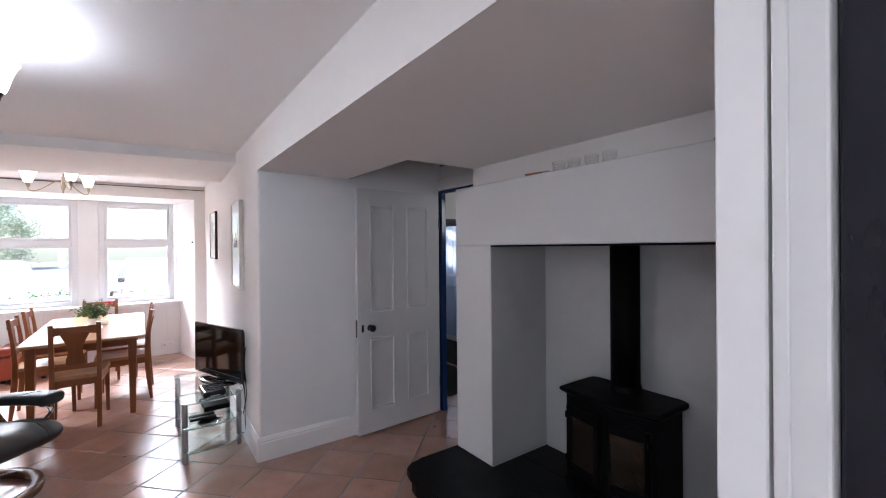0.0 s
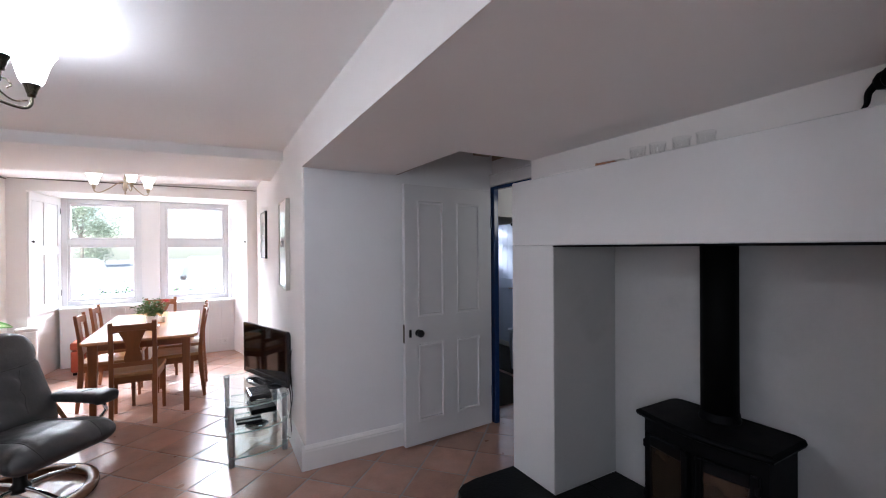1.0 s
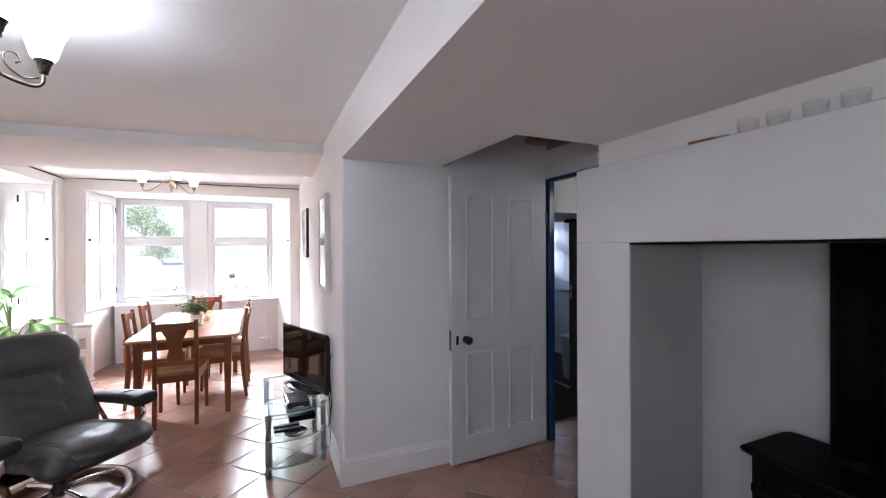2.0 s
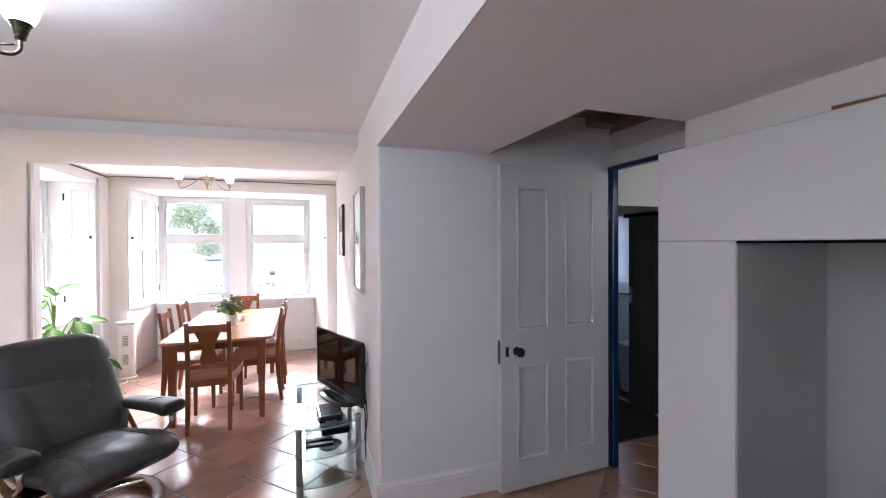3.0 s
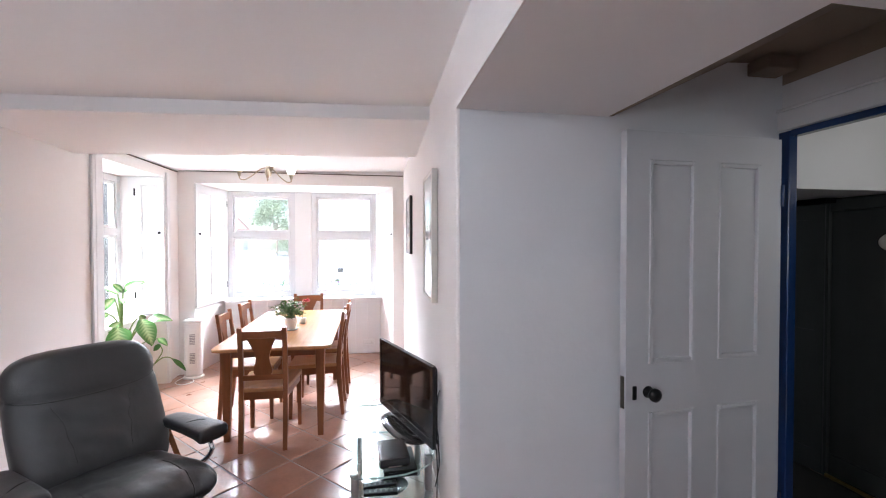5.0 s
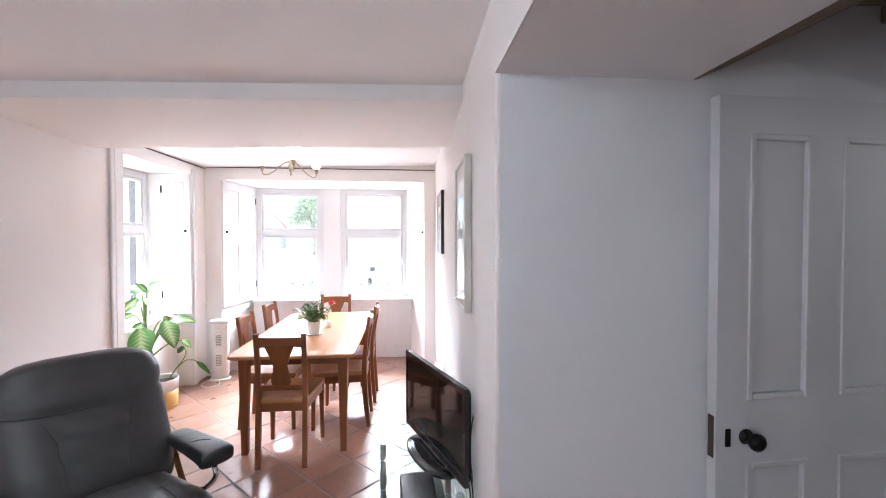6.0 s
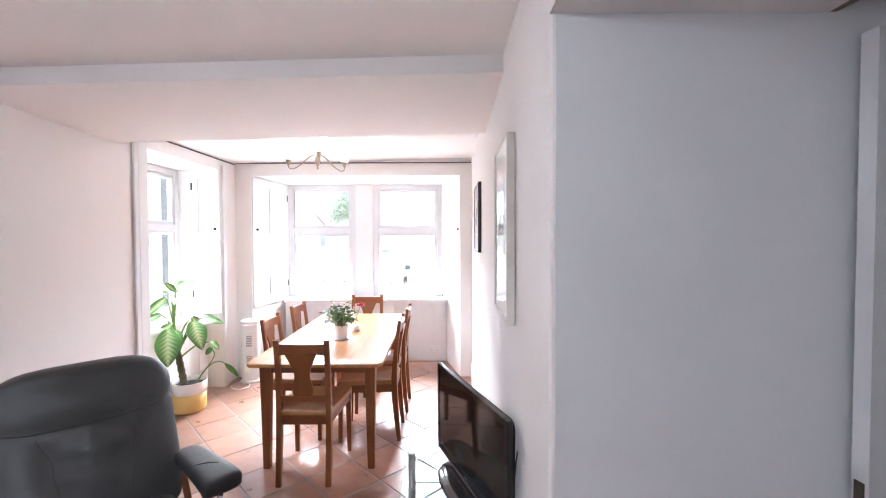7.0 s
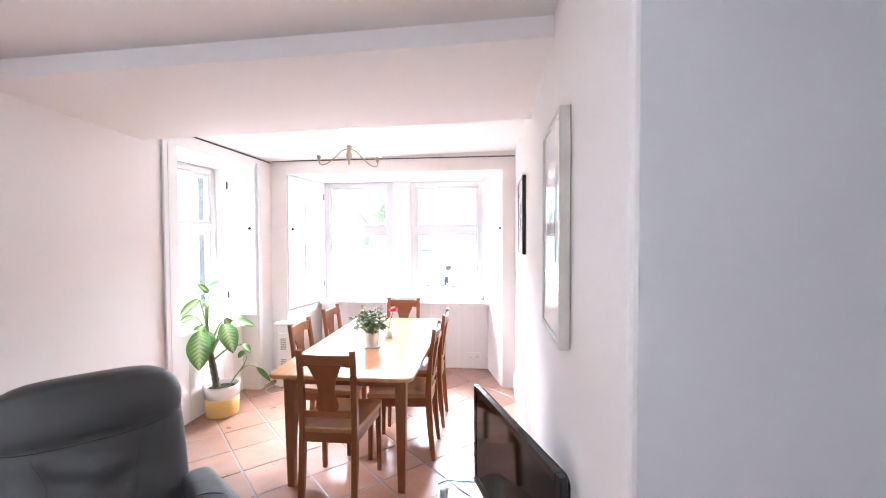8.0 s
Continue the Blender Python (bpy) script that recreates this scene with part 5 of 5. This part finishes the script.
for z in (0.17, 0.38):
    grille = part("grille", box(-0.026, 0.026, -0.0755, -0.0725, z, z + 0.115), GREY_GRILLE, heater, "grey air grille")
    for k in range(6):
        part("slat", box(-0.024, 0.024, -0.0785, -0.0757, z + 0.008 + 0.018 * k, z + 0.013 + 0.018 * k), PLASTIC, grille)
tagged(part("cable", tube([(-0.74, 9.38, 0.03), (-0.80, 9.27, 0.008), (-0.70, 9.18, 0.006), (-0.62, 9.26, 0.006), (-0.66, 9.36, 0.02)], 0.0035, 6), PLASTIC, smooth=True), "white heater cable looped on the tiles", "cable")
chest = thing("storage_pouffe", pose(-0.165, 9.88, 0, 0, 0, 0), "red-brown leather storage pouffe beyond the table", "pouffe")
part("body", box(-0.21, 0.21, -0.19, 0.19, 0.03, 0.30, 0.03, 3), RED_LEATHER, chest, smooth=False)
part("lid", box(-0.215, 0.215, -0.195, 0.195, 0.302, 0.40, 0.03, 3), RED_LEATHER, chest, "padded red-brown lid")
for x in (-0.17, 0.17):
    for y in (-0.15, 0.15):
        part("foot", box(x - 0.02, x + 0.02, y - 0.02, y + 0.02, 0.0, 0.031, 0.003), DARK_METAL, chest)


def leaf_mesh(length, width, droop, material, rows=9, cols=6, fold=0.25):
    """A leaf that grows along +y from its stalk, with midrib fold and droop, and its own map."""
    bm = bmesh.new()
    uv = bm.loops.layers.uv.new("map")
    grid = []
    for i in range(rows + 1):
        t = i / rows
        half = width / 2 * (math.sin(math.pi * min(1, t * 0.93 + 0.06)) ** 0.75) * (1 - 0.25 * t)
        ang = droop * t
        y, z = length * math.sin(ang) / droop if droop else length * t, -length * (1 - math.cos(ang)) / droop if droop else 0
        row = []
        for k in range(cols + 1):
            s = 2 * k / cols - 1
            wave = 0.05 * width * math.sin(t * 9 + s * 2) * abs(s)
            row.append((bm.verts.new((half * s, y, z + abs(s) * half * fold + wave)), (s, t)))
        grid.append(row)
    for i in range(rows):
        for k in range(cols):
            corner = [grid[i][k], grid[i][k + 1], grid[i + 1][k + 1], grid[i + 1][k]]
            f = bm.faces.new([c[0] for c in corner])
            for loop, c in zip(f.loops, corner):
                loop[uv].uv = c[1]
    return bm


def leaf_place(base, tip, face, droop):
    """Lay a leaf from base to tip, its upper side towards face."""
    way = (Vector(tip) - Vector(base)).normalized()
    side = way.cross(Vector(face)).normalized()
    up = side.cross(way)
    m = Matrix((side, way, up)).transposed().to_4x4()
    return Matrix.Translation(base) @ m @ Matrix.Rotation(droop / 2, 4, "X")


def house_plant():
    px, py = -0.880, 8.705
    p = thing("house_plant", pose(px, py, 0), "tall dumb cane with variegated leaves in a two-tone pot", "plant")
    pot = part("pot", turned([(0.108, 0.0), (0.124, 0.006), (0.129, 0.02), (0.135, 0.163)], n=36), OCHRE, p, "mustard lower half of the pot", True)
    part("pot_rim", turned([(0.135, 0.1635), (0.139, 0.258), (0.137, 0.264), (0.129, 0.262), (0.126, 0.225), (0.122, 0.19)], n=36), CERAMIC, pot, "white upper band of the pot", True)
    part("soil", turned([(0.124, 0.192), (0.124, 0.226), (0.06, 0.232), (0.001, 0.235)], n=24), SOIL, p)
    line = smooth_line([(-0.040, -0.005, 0.20), (-0.062, -0.008, 0.34), (-0.088, -0.012, 0.50), (-0.118, -0.016, 0.66), (-0.122, -0.016, 0.72)], 8)
    rings = []
    for i, c in enumerate(line):
        k = i / (len(line) - 1)
        r = (0.030 - 0.010 * k) * (1.0 + (0.14 if i % 3 == 0 else -0.04))
        rings.append(ring_points(c, (1, 0, 0), (0, 1, 0), r, r, 2.0, 12))
    part("cane", add_loft(bmesh.new(), rings), CANE, p, "brown ringed cane", True)
    # base, tip, width, droop and where its stalk leaves the cane
    leaves = [((-0.925, 8.500, 0.755), (-0.885, 8.430, 0.475), 0.205, 0.5, 0.66), ((-0.808, 8.650, 0.795), (-0.690, 8.580, 0.575), 0.170, 0.6, 0.50),
              ((-0.800, 8.740, 0.785), (-0.570, 8.700, 0.772), 0.100, 0.9, 0.52), ((-0.985, 8.700, 1.050), (-0.750, 8.620, 1.150), 0.095, 1.0, 0.70),
              ((-1.015, 8.620, 1.005), (-1.085, 8.480, 0.875), 0.085, 0.6, 0.70), ((-1.020, 8.680, 1.040), (-1.155, 8.740, 1.095), 0.075, 0.7, 0.70),
              ((-0.970, 8.655, 0.720), (-0.895, 8.580, 0.560), 0.120, 0.5, 0.60), ((-0.985, 8.635, 0.740), (-0.960, 8.520, 0.600), 0.105, 0.6, 0.64),
              ((-0.990, 8.705, 1.050), (-1.030, 8.620, 1.135), 0.065, 0.5, 0.70), ((-1.060, 8.610, 0.865), (-1.145, 8.550, 0.815), 0.070, 0.7, 0.68),
              ((-0.870, 8.740, 0.820), (-0.900, 8.840, 0.730), 0.090, 0.7, 0.58), ((-0.730, 8.780, 0.590), (-0.640, 8.750, 0.525), 0.065, 0.6, 0.46),
              ((-1.000, 8.690, 0.990), (-0.935, 8.610, 0.945), 0.060, 0.7, 0.71), ((-0.985, 8.640, 0.780), (-1.045, 8.560, 0.700), 0.085, 0.7, 0.68)]
    for base, tip, width, droop, start in leaves:
        b, t = Vector(base) - Vector((px, py, 0)), Vector(tip) - Vector((px, py, 0))
        foot = Vector((-0.040 - 0.155 * (start - 0.20), -0.010, start))
        bend = foot.lerp(b, 0.55) + Vector((0, 0, 0.035))
        part("stalk", tube([foot, bend, b], (0.0085, 0.0045), 8), STEM, p, "", True)
        part("leaf", leaf_mesh((t - b).length * 1.04, width, droop, LEAF), LEAF, p, "green leaf streaked with cream", True, leaf_place(b, t, (0.45, -0.75, 0.55), droop))
    for line, tip, width in (([(0.045, 0.015, 0.225), (0.090, 0.045, 0.31), (0.150, 0.072, 0.400), (0.182, 0.075, 0.470), (0.168, 0.062, 0.535)], (0.125, 0.040, 0.480), 0.055),
                             ([(0.045, 0.015, 0.225), (0.105, 0.055, 0.335), (0.175, 0.085, 0.398), (0.232, 0.095, 0.400), (0.262, 0.100, 0.380)], (0.360, 0.140, 0.250), 0.050)):
        part("stalk", tube(line, (0.007, 0.0045), 8), STEM, p, "", True)
        b, t = Vector(line[-1]), Vector(tip)
        part("leaf", leaf_mesh((t - b).length * 1.05, width, 0.8, LEAF), LEAF_DARK, p, "narrow dark leaf", True, leaf_place(b, t, (0.45, -0.75, 0.55), 0.8))
    return p


house_plant()


def table_plant():
    p = thing("flowering_plant", pose(0.578, 8.24, 0.7415), "small bushy white-flowered plant in a white pot on the table", "plant")
    part("saucer", turned([(0.050, 0.0), (0.062, 0.004), (0.064, 0.012), (0.058, 0.011), (0.0, 0.006)], n=28), CERAMIC, p, smooth=True)
    part("pot", turned([(0.042, 0.007), (0.045, 0.010), (0.055, 0.100), (0.056, 0.106), (0.051, 0.106), (0.048, 0.09), (0.001, 0.088)], n=28), CERAMIC, p, smooth=True)
    rnd = random.Random(5)
    crown, stems, blooms = bmesh.new(), bmesh.new(), bmesh.new()
    for i in range(64):
        a, r = rnd.uniform(0, 2 * math.pi), rnd.uniform(0.02, 0.160)
        tip = Vector((r * math.cos(a), r * math.sin(a), 0.135 + rnd.uniform(0.0, 0.160) * (1.15 - r / 0.20)))
        add_tube(stems, [(0.3 * tip.x * 0.6, 0.3 * tip.y * 0.6, 0.09), tip * 0.7 + Vector((0, 0, 0.045)), tip], 0.0014, 5, 2)
        for k in range(7):
            at = Vector((0, 0, 0.10)).lerp(tip, rnd.uniform(0.55, 1.05)) + Vector((rnd.gauss(0, 0.012), rnd.gauss(0, 0.012), rnd.gauss(0, 0.010)))
            m = Matrix.Translation(at) @ Euler((rnd.uniform(-0.7, 0.9), rnd.uniform(-0.5, 0.5), rnd.uniform(0, 6.3))).to_matrix().to_4x4()
            s = rnd.uniform(0.7, 1.2)
            row = [crown.verts.new(m @ Vector(q) * 1.0) for q in ((0, 0, 0), (0.010 * s, 0.014 * s, 0.003), (0, 0.034 * s, -0.004), (-0.010 * s, 0.014 * s, 0.003))]
            crown.faces.new(row)
        if i % 2 == 0:
            top = tip + Vector((0, 0, 0.012))
            for k in range(5):
                b = 2 * math.pi * k / 5 + rnd.uniform(0, 1)
                u, v = Vector((math.cos(b), math.sin(b), 0.35)), Vector((-math.sin(b), math.cos(b), 0))
                blooms.faces.new([blooms.verts.new(q) for q in (top, top + u * 0.008 + v * 0.005, top + u * 0.014, top + u * 0.008 - v * 0.005)])
    tagged(part("stems", stems, STEM, p), kind="stuff")
    tagged(part("leaves", crown, LEAF_DARK, p, "small dark green leaves"), kind="stuff")
    tagged(part("flowers", blooms, PETAL_WHITE, p, "tiny white flowers"), kind="stuff")
    return p


table_plant()
vase = thing("bud_vase", pose(0.635, 8.50, 0.7415), "small white pot with a red flower on the table", "flower")
part("pot", turned([(0.028, 0.0), (0.032, 0.004), (0.036, 0.055), (0.032, 0.056), (0.028, 0.02), (0.001, 0.018)], n=22), CERAMIC, vase, smooth=True)
part("stem", tube([(0, 0, 0.02), (0.008, 0.0, 0.11), (0.040, -0.005, 0.205)], 0.003, 7), STEM, vase, smooth=True)
rose = bmesh.new()
for i in range(14):
    a, lift = 2.4 * i, 0.2 + 0.055 * i
    u = Vector((math.cos(a) * math.cos(lift), math.sin(a) * math.cos(lift), math.sin(lift)))
    v = Vector((-math.sin(a), math.cos(a), 0))
    base = Vector((0.040, -0.005, 0.205))
    rose.faces.new([rose.verts.new(q) for q in (base, base + u * 0.026 + v * 0.020, base + u * 0.046, base + u * 0.026 - v * 0.020)])
part("bloom", rose, PETAL_RED, vase, "red petals")

# ---- outside the windows ----
structure("ground", prism([(-60, -60), (60, -60), (60, 90), (-60, 90)], -0.5, -0.13), GRAVEL, "pale gravel yard outside the house", "ground")


def car(m, label):
    c = thing("parked_car", m, label, "car", "cars in the yard")
    body = [(-2.0, 0.30), (-2.05, 0.62), (-1.95, 0.82), (-1.15, 0.93), (1.5, 0.95), (2.0, 0.85), (2.08, 0.55), (2.02, 0.28)]
    part("body", plate(body, 1.66, "y", -0.83), CAR_WHITE, c)
    cabin = add_loft(bmesh.new(), [[Vector((x, y * k, z)) for x, y in ((x0, -0.76), (x1, -0.76), (x1, 0.76), (x0, 0.76))] for x0, x1, k, z in ((-1.15, 1.55, 1.0, 0.93), (-0.45, 1.15, 0.82, 1.42), (-0.3, 1.0, 0.76, 1.46))])
    part("cabin", cabin, CAR_WHITE, c)
    part("windscreen", add_loft(bmesh.new(), [[Vector((x, y, z)) for y in (-w, w)] + [Vector((x + 0.02, y, z)) for y in (w, -w)] for x, w, z in ((-1.12, 0.66, 0.97), (-0.52, 0.55, 1.38))]), CAR_GLASS, c, "windscreen in pale grey for the sky's reflection")
    for side in (-1, 1):
        part("side_window", add_loft(bmesh.new(), [[Vector((x0, y * side, z)), Vector((x1, y * side, z)), Vector((x1, (y + 0.012) * side, z)), Vector((x0, (y + 0.012) * side, z))]
                                                   for x0, x1, y, z in ((-0.90, 1.25, 0.752, 0.98), (-0.42, 1.02, 0.640, 1.37))]), CAR_GLASS, c, "side window in pale grey for the sky's reflection")
        for x in (-1.30, 1.30):
            wheel = part("wheel", turned([(0.20, 0.0), (0.29, 0.0), (0.31, 0.03), (0.31, 0.17), (0.29, 0.20), (0.20, 0.20)], n=24), RUBBER, c, "black tyre", True, pose(x, 0.72 * side if side > 0 else -0.92, 0.31, -90))
            part("rim", turned([(0.195, 0.02), (0.19, 0.03), (0.03, 0.05), (0.001, 0.05)], n=20), STEEL, wheel, "metal wheel rim", True)
    for y in (-0.62, 0.62):
        part("headlight", box(-2.03, -1.96, y - 0.14, y + 0.14, 0.62, 0.76, 0.02), CHROME, c)
    part("mirror", box(-0.77, -0.70, 0.82, 0.94, 0.95, 1.05, 0.02), RUBBER, c, "black wing mirror")
    part("wiper", tube([(-1.13, -0.4, 0.975), (-0.95, -0.05, 1.09), (-0.85, 0.25, 1.16)], 0.012, 6), RUBBER, c)
    part("grille", box(-2.06, -2.0, -0.35, 0.35, 0.50, 0.60, 0.01), RUBBER, c, "dark front grille")
    return c


car(pose(-1.75, 13.6, -0.13, 0, 0, 80), "pale parked car on the gravel")
car(pose(1.37, 15.05, -0.13, 0, 0, 97), "pale parked car on the gravel")


def broadleaf(m, height, spread, seed, count):
    rnd = random.Random(seed)
    t = thing("tree", m, "leafy green tree beyond the yard", "tree", "trees outside")
    part("trunk", tube([(0, 0, 0), (0.05, 0.03, height * 0.25), (-0.04, 0.02, height * 0.55)], (0.16, 0.08), 10), BARK, t, smooth=True)
    crown, limbs = bmesh.new(), []
    for i in range(9):
        a = 2 * math.pi * i / 9 + rnd.uniform(-0.3, 0.3)
        r, z = spread * rnd.uniform(0.4, 0.9), height * rnd.uniform(0.18, 0.95)
        limbs.append(Vector((r * math.cos(a), r * math.sin(a), z)))
        part("limb", tube([(0, 0, height * rnd.uniform(0.25, 0.45)), limbs[-1] * 0.5 + Vector((0, 0, height * 0.25)), limbs[-1]], (0.06, 0.015), 6, 3), BARK, t)
    limbs.append(Vector((0, 0, height)))
    for i in range(count):
        c = rnd.choice(limbs) + Vector((rnd.gauss(0, 0.26), rnd.gauss(0, 0.26), rnd.gauss(0, 0.2))) * spread
        m2 = Matrix.Translation(c) @ Euler((rnd.uniform(-1, 1), rnd.uniform(-1, 1), rnd.uniform(0, 6.3))).to_matrix().to_4x4()
        s = rnd.uniform(0.026, 0.055) * spread
        crown.faces.new([crown.verts.new(m2 @ Vector(q)) for q in ((0, -s, 0), (0.6 * s, 0, 0.1 * s), (0, 1.2 * s, 0), (-0.6 * s, 0, 0.1 * s))])
    tagged(part("crown", crown, TREE_LEAF, t, "loose green leaves"), kind="stuff")
    return t


broadleaf(pose(-9.3, 54.0, -0.13), 7.0, 2.7, 3, 7000)
broadleaf(pose(4.2, 26.0, -0.13), 4.0, 1.3, 8, 1500)
cottage = thing("cottage", pose(-9.5, 34.0, -0.13, 0, 0, 12), "white rendered cottage with a red tiled roof", "house")
part("wall", box(-2.4, 2.4, -2.5, 2.5, 0, 2.4), RENDER_WHITE, cottage)
part("roof", add_loft(bmesh.new(), [[Vector((-x, -y, z)), Vector((x, -y, z)), Vector((x, y, z)), Vector((-x, y, z))] for x, y, z in ((2.7, 2.8, 2.4), (2.7, 2.8, 2.46), (0.7, 0.06, 4.7))]), ROOF_RED, cottage, "red tiled hipped roof")
part("chimney", box(-0.9, -0.4, -0.3, 0.3, 4.2, 5.2, 0.02), RENDER_WHITE, cottage)
for x in (-1.2, 1.2):
    pane = part("window", box(x - 0.45, x + 0.45, -2.54, -2.50, 0.9, 1.9), CAR_GLASS, cottage, "cottage window in the same pale reflection grey")


def window_box(x0, x1, seed):
    rnd = random.Random(seed)
    b = thing("flower_trough", pose((x0 + x1) / 2, 10.60, 0), "trough of purple and white flowers outside the window", "planter", "troughs outside the window")
    half = (x1 - x0) / 2
    part("trough", box(-half, half, -0.08, 0.08, 0.74, 0.88, 0.006), CERAMIC, b)
    part("bracket", box(-half * 0.9, half * 0.9, -0.10, -0.082, 0.68, 0.74), STEEL, b)
    leaves, dark, pale = bmesh.new(), bmesh.new(), bmesh.new()
    for i in range(240):
        at = Vector((rnd.uniform(-half, half), rnd.uniform(-0.07, 0.07), 0.885 + abs(rnd.gauss(0, 0.030))))
        m2 = Matrix.Translation(at) @ Euler((rnd.uniform(-1, 1), rnd.uniform(-1, 1), rnd.uniform(0, 6.3))).to_matrix().to_4x4()
        s = rnd.uniform(0.012, 0.022)
        where = leaves if i % 3 else (dark if i % 2 else pale)
        where.faces.new([where.verts.new(m2 @ Vector(q)) for q in ((0, -s, 0), (0.7 * s, 0, 0), (0, s, 0), (-0.7 * s, 0, 0))])
    for name, bm, material, label in (("foliage", leaves, LEAF_DARK, "green leaves"), ("purple_flowers", dark, PURPLE, "deep purple petals"), ("white_flowers", pale, PETAL_WHITE, "white petals")):
        tagged(part(name, bm, material, b, label), kind="stuff")


PURPLE = surface("purple_petal", (0.10, 0.02, 0.16), 0.6, vary=0.3, scale=40, bump=0.0)
window_box(-0.45, 0.16, 21)
window_box(0.62, 1.24, 22)

# ---- terracotta floor tiles, laid on the diagonal ----
PITCH, SKEW = 0.3290, -1.2
tile_me = mesh_of("floor_tile", box(-0.1595, 0.1595, -0.1595, 0.1595, -0.016, 0.0, 0.0045, 2), TERRACOTTA)
a_way = Vector((math.cos(radians(45 + SKEW)), math.sin(radians(45 + SKEW)), 0)) * PITCH
b_way = Vector((math.cos(radians(135 + SKEW)), math.sin(radians(135 + SKEW)), 0)) * PITCH
rooms = ((-1.05, 1.70, 1.0, 10.14), (1.70, 2.72, 3.2, 6.14), (2.72, 4.15, 5.2, 6.62), (3.3, 4.15, 6.62, 8.2))
tile_rnd = random.Random(11)
for i in range(-24, 25):
    for k in range(-30, 31):
        c = Vector((0.976, 8.093, 0)) + a_way * (i + 0.5) + b_way * (k + 0.5)
        if any(x0 - 0.16 < c.x < x1 + 0.16 and y0 - 0.16 < c.y < y1 + 0.16 for x0, x1, y0, y1 in rooms):
            t = new("floor_tile", tile_me)
            t.parent = floor
            t.matrix_basis = Matrix.Translation((c.x, c.y, tile_rnd.uniform(-0.0012, 0.0))) @ pose(0, 0, 0, tile_rnd.gauss(0, 0.22), tile_rnd.gauss(0, 0.22), 45 + SKEW + tile_rnd.gauss(0, 0.25) + 90 * tile_rnd.randrange(4))
